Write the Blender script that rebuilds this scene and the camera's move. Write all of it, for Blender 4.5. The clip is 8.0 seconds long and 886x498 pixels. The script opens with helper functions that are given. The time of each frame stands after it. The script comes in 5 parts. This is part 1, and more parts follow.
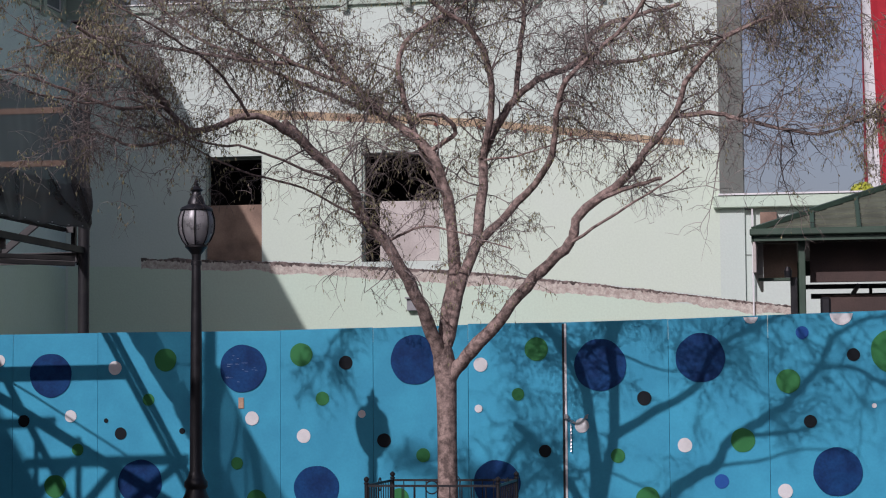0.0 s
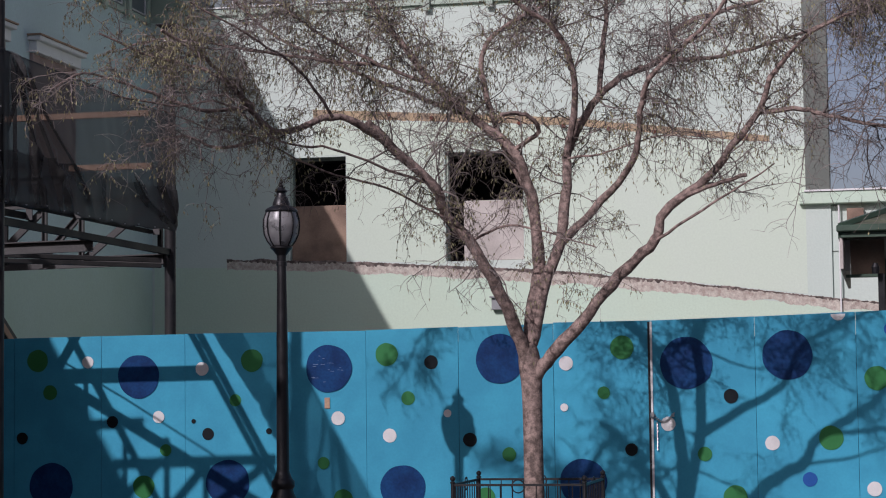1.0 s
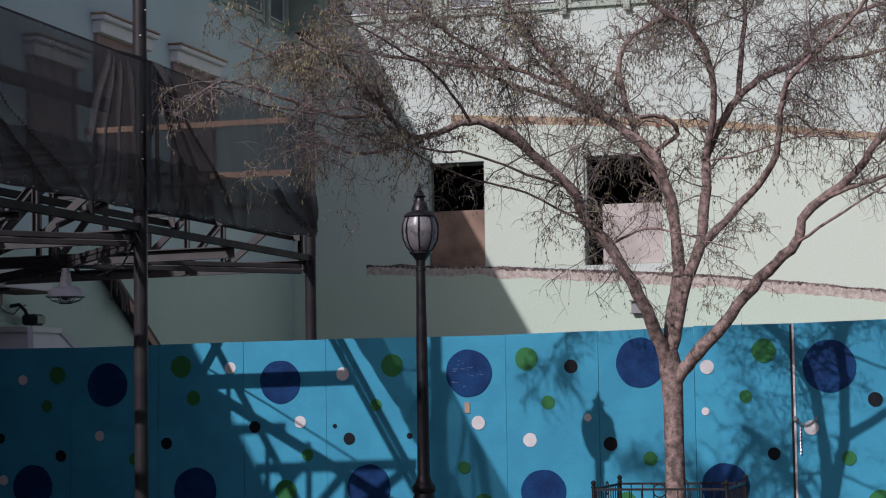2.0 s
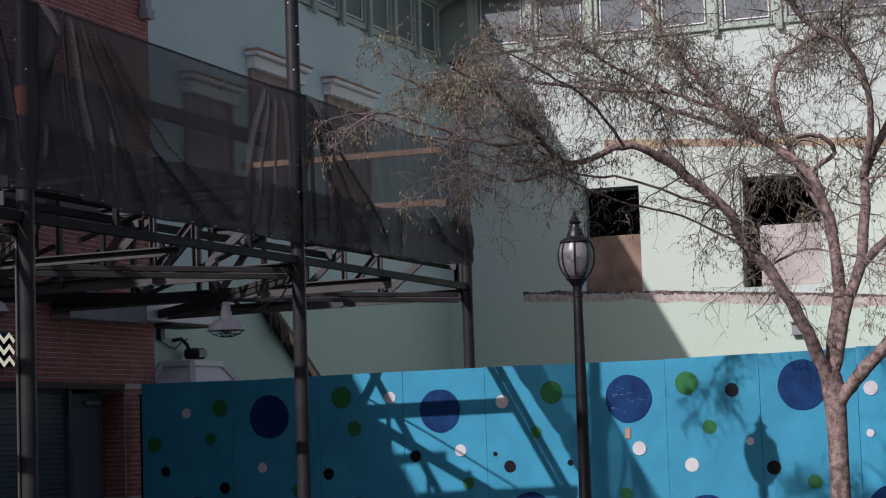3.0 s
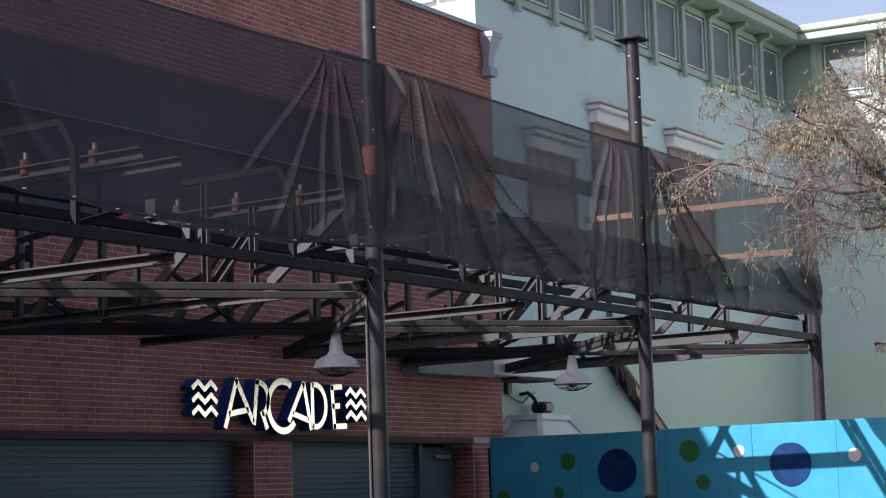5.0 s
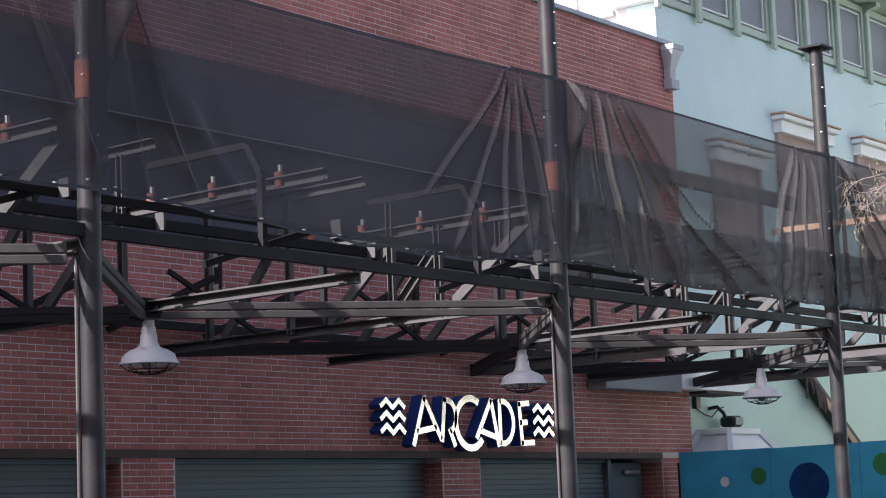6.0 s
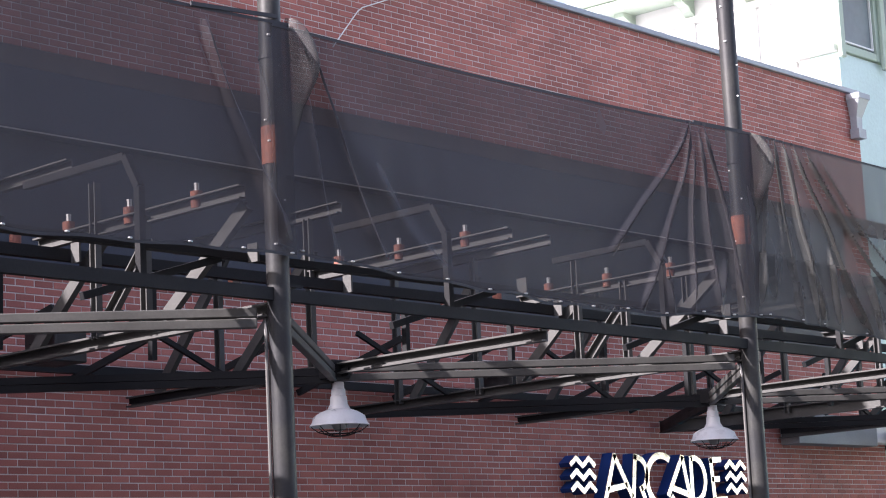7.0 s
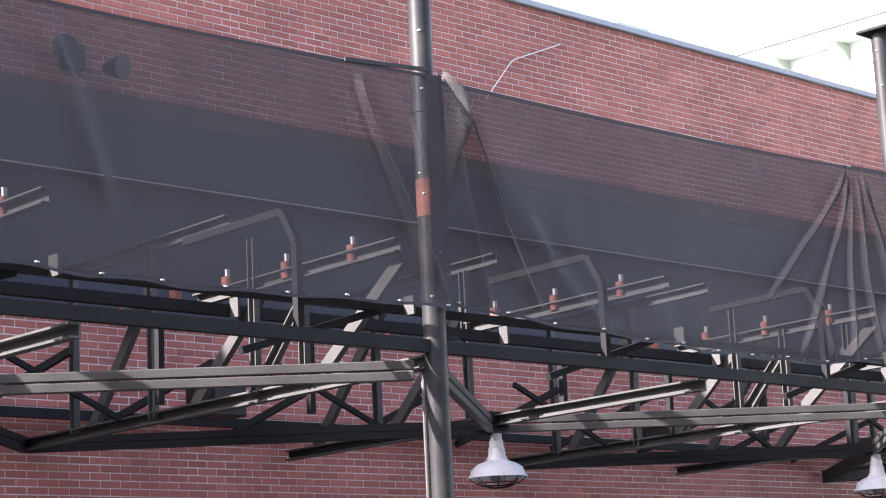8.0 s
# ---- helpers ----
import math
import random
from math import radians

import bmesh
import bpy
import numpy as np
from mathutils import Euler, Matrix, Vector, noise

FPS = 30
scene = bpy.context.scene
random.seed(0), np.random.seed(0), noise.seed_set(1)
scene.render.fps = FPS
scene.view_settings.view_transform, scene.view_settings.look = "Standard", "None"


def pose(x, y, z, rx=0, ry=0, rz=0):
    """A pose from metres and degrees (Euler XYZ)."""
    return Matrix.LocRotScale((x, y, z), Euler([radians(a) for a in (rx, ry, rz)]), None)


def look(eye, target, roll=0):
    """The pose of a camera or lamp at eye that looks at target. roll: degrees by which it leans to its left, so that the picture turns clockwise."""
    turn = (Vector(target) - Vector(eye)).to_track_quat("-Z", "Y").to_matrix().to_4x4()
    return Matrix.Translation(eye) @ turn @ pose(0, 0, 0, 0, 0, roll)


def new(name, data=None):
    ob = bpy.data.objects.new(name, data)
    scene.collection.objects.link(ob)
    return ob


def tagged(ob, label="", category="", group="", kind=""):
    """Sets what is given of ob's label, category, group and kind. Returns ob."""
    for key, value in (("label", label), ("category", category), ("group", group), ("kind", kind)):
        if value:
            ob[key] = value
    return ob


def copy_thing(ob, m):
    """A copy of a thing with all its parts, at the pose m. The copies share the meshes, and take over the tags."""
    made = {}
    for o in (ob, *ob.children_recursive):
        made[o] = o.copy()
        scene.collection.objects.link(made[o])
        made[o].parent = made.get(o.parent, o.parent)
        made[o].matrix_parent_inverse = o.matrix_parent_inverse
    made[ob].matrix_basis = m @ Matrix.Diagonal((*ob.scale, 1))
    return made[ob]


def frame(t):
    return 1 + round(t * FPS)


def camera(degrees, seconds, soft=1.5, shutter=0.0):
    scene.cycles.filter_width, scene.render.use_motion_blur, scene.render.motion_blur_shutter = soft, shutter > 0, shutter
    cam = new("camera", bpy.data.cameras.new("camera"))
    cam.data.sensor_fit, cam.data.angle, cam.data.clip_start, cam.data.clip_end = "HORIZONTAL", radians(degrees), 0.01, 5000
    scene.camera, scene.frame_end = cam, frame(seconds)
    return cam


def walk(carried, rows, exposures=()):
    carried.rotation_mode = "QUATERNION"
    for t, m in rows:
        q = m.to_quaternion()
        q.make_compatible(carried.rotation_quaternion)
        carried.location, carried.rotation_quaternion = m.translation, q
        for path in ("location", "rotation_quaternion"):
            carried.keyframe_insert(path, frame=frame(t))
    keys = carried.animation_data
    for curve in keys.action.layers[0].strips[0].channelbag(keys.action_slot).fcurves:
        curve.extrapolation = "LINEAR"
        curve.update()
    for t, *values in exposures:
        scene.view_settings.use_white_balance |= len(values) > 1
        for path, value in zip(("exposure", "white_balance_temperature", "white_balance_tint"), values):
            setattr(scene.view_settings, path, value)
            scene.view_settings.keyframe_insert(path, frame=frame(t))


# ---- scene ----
cam = camera(24.57, 8.0, 1.1)
EYE = Vector((0.0, 0.0, 1.55))
# seconds, heading to the left of the long axis, tilt, lean (degrees); the camera turns where it stands
TURNS = [
    (0, 9.90, 4.03, -0.40),
    (0.5, 10.86, 4.01, -0.53),
    (1, 12.28, 4.03, -0.71),
    (2.3, 17.43, 4.33, -1.08),
    (2.5, 18.25, 4.46, -1.28),
    (3, 20.58, 5.08, -1.88),
    (3.5, 22.73, 5.75, -2.12),
    (4, 25.34, 6.21, -1.80),
    (4.5, 28.07, 6.60, -1.67),
    (4.7, 28.96, 6.72, -1.65),
    (5.8, 34.27, 7.39, -2.36),
    (6, 35.47, 7.53, -2.27),
    (6.5, 38.19, 8.21, -2.98),
    (7, 40.68, 9.40, -2.76),
    (7.5, 42.57, 10.35, -2.76),
    (8, 45.05, 11.05, -2.80),
]


def aim(yaw, tilt, lean):
    y, p = radians(yaw), radians(tilt)
    ahead = Vector((-math.sin(y) * math.cos(p), math.cos(y) * math.cos(p), math.sin(p)))
    return look(EYE, EYE + ahead * 10, lean)


walk(cam, [(t, aim(y, p, r)) for t, y, p, r in TURNS],
     exposures=[(0.0, 0.08, 6080, 27), (1.2, 0.05, 6080, 27), (2.5, 0.08, 6080, 27), (3.0, 0.25, 6090, 26), (3.5, 0.53, 6100, 26), (4.5, 1.17, 6150, 25),
                (5.8, 2.1, 6200, 23), (6.5, 2.55, 6230, 23), (7.2, 2.96, 6300, 22), (8.0, 3.38, 6380, 22)])

# ---- light ----
SUN_WAY = Vector((0.40, 1.0, -0.72)).normalized()
world = bpy.data.worlds.new("sky")
scene.world = world
world.use_nodes = True
sky = world.node_tree.nodes.new("ShaderNodeTexSky")
sky.sky_type = "NISHITA"
sky.sun_disc = False
sky.dust_density = 2.5
sky.sun_elevation = math.asin(-SUN_WAY.z)
sky.sun_rotation = math.atan2(-SUN_WAY.x, -SUN_WAY.y)
haze = world.node_tree.nodes.new("ShaderNodeHueSaturation")
haze.inputs["Saturation"].default_value = 0.76
world.node_tree.links.new(sky.outputs[0], haze.inputs["Color"])
world.node_tree.links.new(haze.outputs[0], world.node_tree.nodes["Background"].inputs[0])
world.node_tree.nodes["Background"].inputs[1].default_value = 0.06
sun = new("sun", bpy.data.lights.new("sun", "SUN"))
sun.data.energy = 2.6
sun.data.angle = radians(0.55)
sun.data.color = (1.0, 0.96, 0.90)
sun.matrix_world = look((-20, -40, 40), Vector((-20, -40, 40)) + SUN_WAY)


# ---- materials ----
def material(name, color, rough=0.7, metal=0.0, vary=0.25, scale=3.0, fine=60.0, bump=0.1, second=None, spots=0.5, random_tint=0.0, island=False, shine=0.5):
    """A procedural surface: two scales of colour variation, a stain colour in patches and a fine relief."""
    m = bpy.data.materials.new(name)
    m.use_nodes = True
    nt = m.node_tree
    b = nt.nodes["Principled BSDF"]
    b.inputs["Metallic"].default_value = metal
    b.inputs["Specular IOR Level"].default_value = shine
    tc = nt.nodes.new("ShaderNodeTexCoord")
    geo = nt.nodes.new("ShaderNodeNewGeometry")
    big = nt.nodes.new("ShaderNodeTexNoise")
    big.inputs["Scale"].default_value = scale
    big.inputs["Detail"].default_value = 8
    small = nt.nodes.new("ShaderNodeTexNoise")
    small.inputs["Scale"].default_value = fine
    small.inputs["Detail"].default_value = 4
    for n in (big, small):
        nt.links.new(geo.outputs["Position"], n.inputs["Vector"])
    ramp = nt.nodes.new("ShaderNodeValToRGB")
    ramp.color_ramp.elements[0].position = spots - 0.12
    ramp.color_ramp.elements[1].position = spots + 0.16
    c2 = second or tuple(c * (1 - vary) for c in color)
    ramp.color_ramp.elements[0].color = (*c2, 1)
    ramp.color_ramp.elements[1].color = (*color, 1)
    nt.links.new(big.outputs["Fac"], ramp.inputs["Fac"])
    hsv = nt.nodes.new("ShaderNodeHueSaturation")
    val = nt.nodes.new("ShaderNodeMapRange")
    val.inputs["To Min"].default_value = 1 - vary * 0.8
    val.inputs["To Max"].default_value = 1 + vary * 0.8
    nt.links.new(small.outputs["Fac"], val.inputs["Value"])
    last = val.outputs[0]
    if random_tint:
        add = nt.nodes.new("ShaderNodeMath")
        add.operation = "MULTIPLY_ADD"
        src = geo.outputs["Random Per Island"]
        if not island:
            src = nt.nodes.new("ShaderNodeObjectInfo").outputs["Random"]
        nt.links.new(src, add.inputs[0])
        add.inputs[1].default_value = random_tint
        nt.links.new(last, add.inputs[2])
        sub = nt.nodes.new("ShaderNodeMath")
        sub.operation = "SUBTRACT"
        nt.links.new(add.outputs[0], sub.inputs[0])
        sub.inputs[1].default_value = random_tint / 2
        last = sub.outputs[0]
    nt.links.new(last, hsv.inputs["Value"])
    nt.links.new(ramp.outputs["Color"], hsv.inputs["Color"])
    nt.links.new(hsv.outputs["Color"], b.inputs["Base Color"])
    rr = nt.nodes.new("ShaderNodeMapRange")
    rr.inputs["To Min"].default_value = max(rough - 0.15, 0.03)
    rr.inputs["To Max"].default_value = min(rough + 0.15, 1.0)
    nt.links.new(big.outputs["Fac"], rr.inputs["Value"])
    nt.links.new(rr.outputs[0], b.inputs["Roughness"])
    if bump:
        bp = nt.nodes.new("ShaderNodeBump")
        bp.inputs["Strength"].default_value = bump
        bp.inputs["Distance"].default_value = 0.01
        nt.links.new(small.outputs["Fac"], bp.inputs["Height"])
        nt.links.new(bp.outputs["Normal"], b.inputs["Normal"])
    return m


GREEN = material("pale_green_stucco", (0.595, 0.67, 0.60), 0.9, vary=0.10, scale=0.35, fine=25, bump=0.35, second=(0.54, 0.635, 0.56))
GREEN_LOW = material("yellow_green_stucco", (0.55, 0.69, 0.555), 0.9, vary=0.12, scale=0.6, fine=25, bump=0.35, second=(0.55, 0.67, 0.53))
AQUA = material("aqua_stucco", (0.60, 0.745, 0.725), 0.9, vary=0.10, scale=0.8, fine=18, bump=0.5, second=(0.55, 0.69, 0.665))
BRICK = material("red_brick", (0.42, 0.148, 0.118), 0.85, vary=0.3, scale=0.7, fine=90, bump=0.35, second=(0.33, 0.108, 0.086), random_tint=0.34, island=False)
BRICK_J = material("red_brick_wall", (0.42, 0.148, 0.118), 0.85, vary=0.3, scale=0.7, fine=90, bump=0.35, second=(0.33, 0.108, 0.086), random_tint=0.34, island=True)
MORTAR = material("grey_mortar", (0.68, 0.60, 0.57), 0.95, vary=0.3, scale=2, fine=80, bump=0.3)
BLUE = material("blue_painted_plywood", (0.050, 0.365, 0.53), 0.55, vary=0.11, scale=2.2, fine=30, bump=0.12, second=(0.042, 0.31, 0.465), random_tint=0.08, shine=0.2)
STEEL = material("black_painted_steel", (0.013, 0.013, 0.0145), 0.6, vary=0.35, scale=2.5, fine=50, bump=0.08, second=(0.014, 0.014, 0.015), spots=0.4, shine=0.15)
IRON = material("black_cast_iron", (0.015, 0.015, 0.017), 0.4, vary=0.3, scale=6, fine=80, bump=0.15)
BARK = material("grey_brown_bark", (0.37, 0.275, 0.235), 0.95, vary=0.8, scale=15, fine=55, bump=1.0, second=(0.12, 0.088, 0.075), spots=0.48)
TWIG = material("brown_twig", (0.25, 0.21, 0.19), 0.9, vary=0.5, scale=5, fine=60, bump=0, random_tint=1.1, island=True)
ASPHALT = material("grey_paving", (0.11, 0.105, 0.10), 0.9, vary=0.25, scale=0.7, fine=40, bump=0.3)
WHITE = material("white_paint", (0.78, 0.78, 0.76), 0.5, vary=0.06, scale=2, fine=40, bump=0.04)
TRIM = material("green_trim_paint", (0.41, 0.50, 0.41), 0.6, vary=0.1, scale=2, fine=50, bump=0.08)
POST_STEEL = material("worn_black_steel", (0.022, 0.022, 0.024), 0.45, vary=0.4, scale=3.5, fine=50, bump=0.1, second=(0.045, 0.044, 0.04), spots=0.42, shine=0.3)
COPING = material("grey_metal_coping", (0.33, 0.35, 0.38), 0.5, 0.3, vary=0.15, scale=2, fine=30, bump=0.05)


# ---- helpers ----
def mesh_of(name, bm):
    me = bpy.data.meshes.new(name)
    bmesh.ops.recalc_face_normals(bm, faces=bm.faces)
    bm.to_mesh(me)
    bm.free()
    return me


def part(name, bm, mat, parent, label="", smooth=False):
    me = mesh_of(name, bm)
    me.materials.append(mat)
    if smooth:
        me.polygons.foreach_set("use_smooth", [True] * len(me.polygons))
        me.set_sharp_from_angle(angle=radians(40))
    ob = new(name, me)
    ob.parent = parent
    if label:
        ob["label"] = label
    return ob


def thing(name, label, category, at=(0, 0, 0), group="", kind="", turn=0.0):
    ob = new(name)
    ob.matrix_basis = pose(*at, 0, 0, turn)
    ob.empty_display_size = 0.2
    return tagged(ob, label, category, group, kind)


def structure(name, bm, mat, label, category):
    me = mesh_of(name, bm)
    me.materials.append(mat)
    return tagged(new(name, me), label, category, kind="structure")


def box(bm, lo, hi, bevel=0.0):
    vs = [bm.verts.new((x, y, z)) for x in (lo[0], hi[0]) for y in (lo[1], hi[1]) for z in (lo[2], hi[2])]
    fs = [bm.faces.new([vs[i] for i in f]) for f in ((0, 1, 3, 2), (4, 6, 7, 5), (0, 4, 5, 1), (2, 3, 7, 6), (0, 2, 6, 4), (1, 5, 7, 3))]
    if bevel:
        es = list({e for f in fs for e in f.edges})
        bmesh.ops.bevel(bm, geom=es, offset=bevel, segments=1, affect="EDGES")
    return bm


def new_box(lo, hi, bevel=0.0):
    return box(bmesh.new(), lo, hi, bevel)


def beam(bm, p, q, w, h, up=(0, 0, 1)):
    """A bar of width w and height h from p to q."""
    p, q = Vector(p), Vector(q)
    d = (q - p).normalized()
    s = d.cross(Vector(up))
    if s.length < 1e-4:
        s = Vector((1, 0, 0))
    s.normalize()
    u = s.cross(d)
    ring = []
    for e in (p, q):
        ring.append([bm.verts.new(e + s * (w / 2 * a) + u * (h / 2 * b)) for a, b in ((-1, -1), (1, -1), (1, 1), (-1, 1))])
    a, b = ring
    bm.faces.new(a[::-1])
    bm.faces.new(b)
    for i in range(4):
        bm.faces.new((a[i], a[(i + 1) % 4], b[(i + 1) % 4], b[i]))
    return bm


def channel(bm, p, q, w, h, t=0.012, side=1):
    """A C-section bar in one piece: a web with two flanges."""
    p, q = Vector(p), Vector(q)
    d = (q - p).normalized()
    s = d.cross(Vector((0, 0, 1)))
    if s.length < 0.02:
        s = Vector((0, -1, 0))
    s = s.normalized() * side
    u = s.cross(d) * side
    prof = [(-t / 2, -h / 2), (w, -h / 2), (w, -h / 2 + t), (t / 2, -h / 2 + t), (t / 2, h / 2 - t), (w, h / 2 - t), (w, h / 2), (-t / 2, h / 2)]
    a, b = [[bm.verts.new(e + s * x + u * y) for x, y in prof] for e in (p, q)]
    bm.faces.new(a[::-1])
    bm.faces.new(b)
    for i in range(8):
        bm.faces.new((a[i], a[(i + 1) % 8], b[(i + 1) % 8], b[i]))
    return bm


def tube(bm, points, radii, sides=10, cap=True):
    """A round bar through points with the given radii."""
    pts = [Vector(p) for p in points]
    rings = []
    ref = Vector((0.3, 0.9, 0.2))
    for i, p in enumerate(pts):
        d = (pts[min(i + 1, len(pts) - 1)] - pts[max(i - 1, 0)]).normalized()
        s = d.cross(ref)
        if s.length < 0.1:
            s = d.cross(Vector((1, 0, 0)))
        s.normalize()
        u = s.cross(d)
        rings.append([bm.verts.new(p + (s * math.cos(a) + u * math.sin(a)) * radii[i]) for a in (2 * math.pi * k / sides for k in range(sides))])
    for a, b in zip(rings, rings[1:]):
        for k in range(sides):
            bm.faces.new((a[k], a[(k + 1) % sides], b[(k + 1) % sides], b[k]))
    if cap:
        bm.faces.new(rings[0][::-1])
        bm.faces.new(rings[-1])
    return bm


def turned(bm, profile, at=(0, 0, 0), sides=20):
    """A turned shape: profile of (radius, height) about an upright axis."""
    rings = []
    for r, z in profile:
        r = max(r, 0.001)
        rings.append([bm.verts.new((at[0] + r * math.cos(a), at[1] + r * math.sin(a), at[2] + z)) for a in (2 * math.pi * k / sides for k in range(sides))])
    for a, b in zip(rings, rings[1:]):
        for k in range(sides):
            bm.faces.new((a[k], a[(k + 1) % sides], b[(k + 1) % sides], b[k]))
    bm.faces.new(rings[0][::-1])
    bm.faces.new(rings[-1])
    return bm


# ---- more materials ----
def plain(name, color, rough=0.5, metal=0.0):
    return material(name, color, rough, metal, vary=0.12, scale=4, fine=70, bump=0.05, shine=0.2)


DOT = {
    "white": plain("white_dot_paint", (0.74, 0.74, 0.72)),
    "navy": material("navy_dot_paint", (0.004, 0.028, 0.105), 0.5, vary=0.5, scale=5, fine=30, bump=0.1, second=(0.007, 0.05, 0.16), shine=0.15),
    "royal": plain("royal_dot_paint", (0.02, 0.10, 0.36)),
    "green": plain("green_dot_paint", (0.034, 0.20, 0.062)),
    "black": plain("black_dot_paint", (0.006, 0.010, 0.013)),
}
NAVY = material("dark_navy_sheet", (0.013, 0.017, 0.036), 0.6, vary=0.3, scale=1.5, fine=20, bump=0.1)
BROWN = material("brown_painted_timber", (0.09, 0.06, 0.05), 0.8, vary=0.3, scale=2, fine=40, bump=0.2)
PLANK = material("raw_timber_plank", (0.52, 0.34, 0.23), 0.8, vary=0.3, scale=2, fine=60, bump=0.2)
RUST = material("red_primer", (0.27, 0.095, 0.06), 0.8, vary=0.45, scale=9, fine=70, bump=0.2, second=(0.15, 0.055, 0.04))
ZINC = material("zinc_bolt", (0.55, 0.55, 0.54), 0.35, 0.9, vary=0.1, scale=8, fine=60, bump=0.05)
DECK = material("grey_steel_channel", (0.060, 0.059, 0.056), 0.55, vary=0.3, scale=3, fine=45, bump=0.1, second=(0.043, 0.042, 0.04))
SHUTTER = material("grey_roller_shutter", (0.13, 0.15, 0.155), 0.5, 0.1, vary=0.15, scale=1.5, fine=30, bump=0.05)
SLAB = material("grey_painted_fascia", (0.30, 0.31, 0.31), 0.8, vary=0.15, scale=1.5, fine=40, bump=0.15)
# near-black: the shade of rooms and holes is put into this colour
DARK = material("shade_black", (0.012, 0.012, 0.013), 0.9, vary=0.2, scale=2, fine=30, bump=0.0)
PINK = material("faded_pink_board", (0.42, 0.30, 0.27), 0.8, vary=0.2, scale=2, fine=40, bump=0.1)
PLY = material("weathered_brown_board", (0.36, 0.25, 0.18), 0.9, vary=0.25, scale=1.6, fine=30, bump=0.2, second=(0.17, 0.115, 0.085))
PLY2 = material("weathered_grey_board", (0.58, 0.54, 0.49), 0.9, vary=0.2, scale=1.6, fine=30, bump=0.2, second=(0.44, 0.40, 0.36))
SCAR = material("scarred_masonry", (0.60, 0.56, 0.48), 0.95, vary=0.5, scale=9, fine=38, bump=1.0, second=(0.40, 0.33, 0.28), spots=0.46)
OCHRE = material("ochre_scar", (0.58, 0.44, 0.27), 0.95, vary=0.3, scale=2.0, fine=25, bump=0.6, second=(0.42, 0.32, 0.22))
SIDING = material("white_siding", (0.62, 0.62, 0.60), 0.7, vary=0.05, scale=1, fine=30, bump=0.05)
PILASTER = material("grey_green_pilaster", (0.17, 0.19, 0.165), 0.8, vary=0.2, scale=1.5, fine=30, bump=0.15)
CROWN = material("pale_green_crown", (0.33, 0.39, 0.32), 0.7, vary=0.1, scale=1.5, fine=40, bump=0.1)
PANE = material("grey_blue_pane", (0.17, 0.205, 0.21), 0.35, vary=0.15, scale=1.0, fine=8, bump=0.0, shine=0.3)
SHINGLE = material("green_grey_shingle", (0.125, 0.14, 0.095), 0.9, vary=0.35, scale=3, fine=30, bump=0.4, random_tint=0.3)
DARKGREEN = material("dark_green_paint", (0.05, 0.09, 0.06), 0.5, vary=0.2, scale=3, fine=40, bump=0.08)
RED = plain("red_stripe_paint", (0.42, 0.03, 0.04))
IVORY = material("chipped_mirror_face", (0.94, 0.87, 0.76), 0.16, 1.0, vary=0.12, scale=14, fine=60, bump=0.0, second=(0.30, 0.28, 0.25), spots=0.27)
SIGNBLUE = plain("blue_sign_return", (0.018, 0.06, 0.24))
ENAMEL = material("white_enamel", (0.66, 0.67, 0.70), 0.3, vary=0.08, scale=8, fine=60, bump=0.03)
CONDUIT = plain("grey_conduit", (0.13, 0.125, 0.12), 0.5, 0.4)
LEAF = material("olive_leaf", (0.30, 0.285, 0.15), 0.7, vary=0.35, scale=3, fine=30, bump=0.0, second=(0.13, 0.115, 0.055), random_tint=0.5, island=True)
LIME = material("yellow_green_leaf", (0.50, 0.54, 0.05), 0.7, vary=0.3, scale=4, fine=30, bump=0.0, random_tint=0.4, island=True)

FROST = material("frosted_glass", (0.38, 0.375, 0.38), 0.3, vary=0.06, scale=10, fine=40, bump=0.02)
FROST.node_tree.nodes["Principled BSDF"].inputs["Transmission Weight"].default_value = 0.35

# black mesh cloth: a dark weave with gaps
NET = bpy.data.materials.new("black_mesh_cloth")
NET.use_nodes = True
_n = NET.node_tree
_p = _n.nodes["Principled BSDF"]
_p.inputs["Base Color"].default_value = (0.062, 0.059, 0.066, 1)
_p.inputs["Roughness"].default_value = 0.6
_p.inputs["Specular IOR Level"].default_value = 0.1
_t = _n.nodes.new("ShaderNodeBsdfTransparent")
_m = _n.nodes.new("ShaderNodeMixShader")
_g = _n.nodes.new("ShaderNodeNewGeometry")
_w = _n.nodes.new("ShaderNodeTexNoise")
_w.inputs["Scale"].default_value = 1.3
_w.inputs["Detail"].default_value = 5
_r = _n.nodes.new("ShaderNodeMapRange")
_r.inputs["To Min"].default_value = 0.74
_r.inputs["To Max"].default_value = 0.84
_n.links.new(_g.outputs["Position"], _w.inputs["Vector"])
_n.links.new(_w.outputs["Fac"], _r.inputs["Value"])
_n.links.new(_r.outputs[0], _m.inputs[0])
_n.links.new(_t.outputs[0], _m.inputs[1])
_tl = _n.nodes.new("ShaderNodeBsdfTranslucent")
_tl.inputs["Color"].default_value = (0.068, 0.067, 0.062, 1)
_ad = _n.nodes.new("ShaderNodeMixShader")
_ad.inputs[0].default_value = 0.03
_n.links.new(_p.outputs[0], _ad.inputs[1])
_n.links.new(_tl.outputs[0], _ad.inputs[2])
_n.links.new(_ad.outputs[0], _m.inputs[2])
_n.links.new(_m.outputs[0], _n.nodes["Material Output"].inputs[0])
FOLD = material("doubled_shade_cloth", (0.085, 0.084, 0.078), 0.6, vary=0.3, scale=3, fine=40, bump=0.1, second=(0.055, 0.053, 0.055), spots=0.5, shine=0.2)
_b = FOLD.node_tree.nodes["Principled BSDF"]
_b.inputs["Alpha"].default_value = 0.62
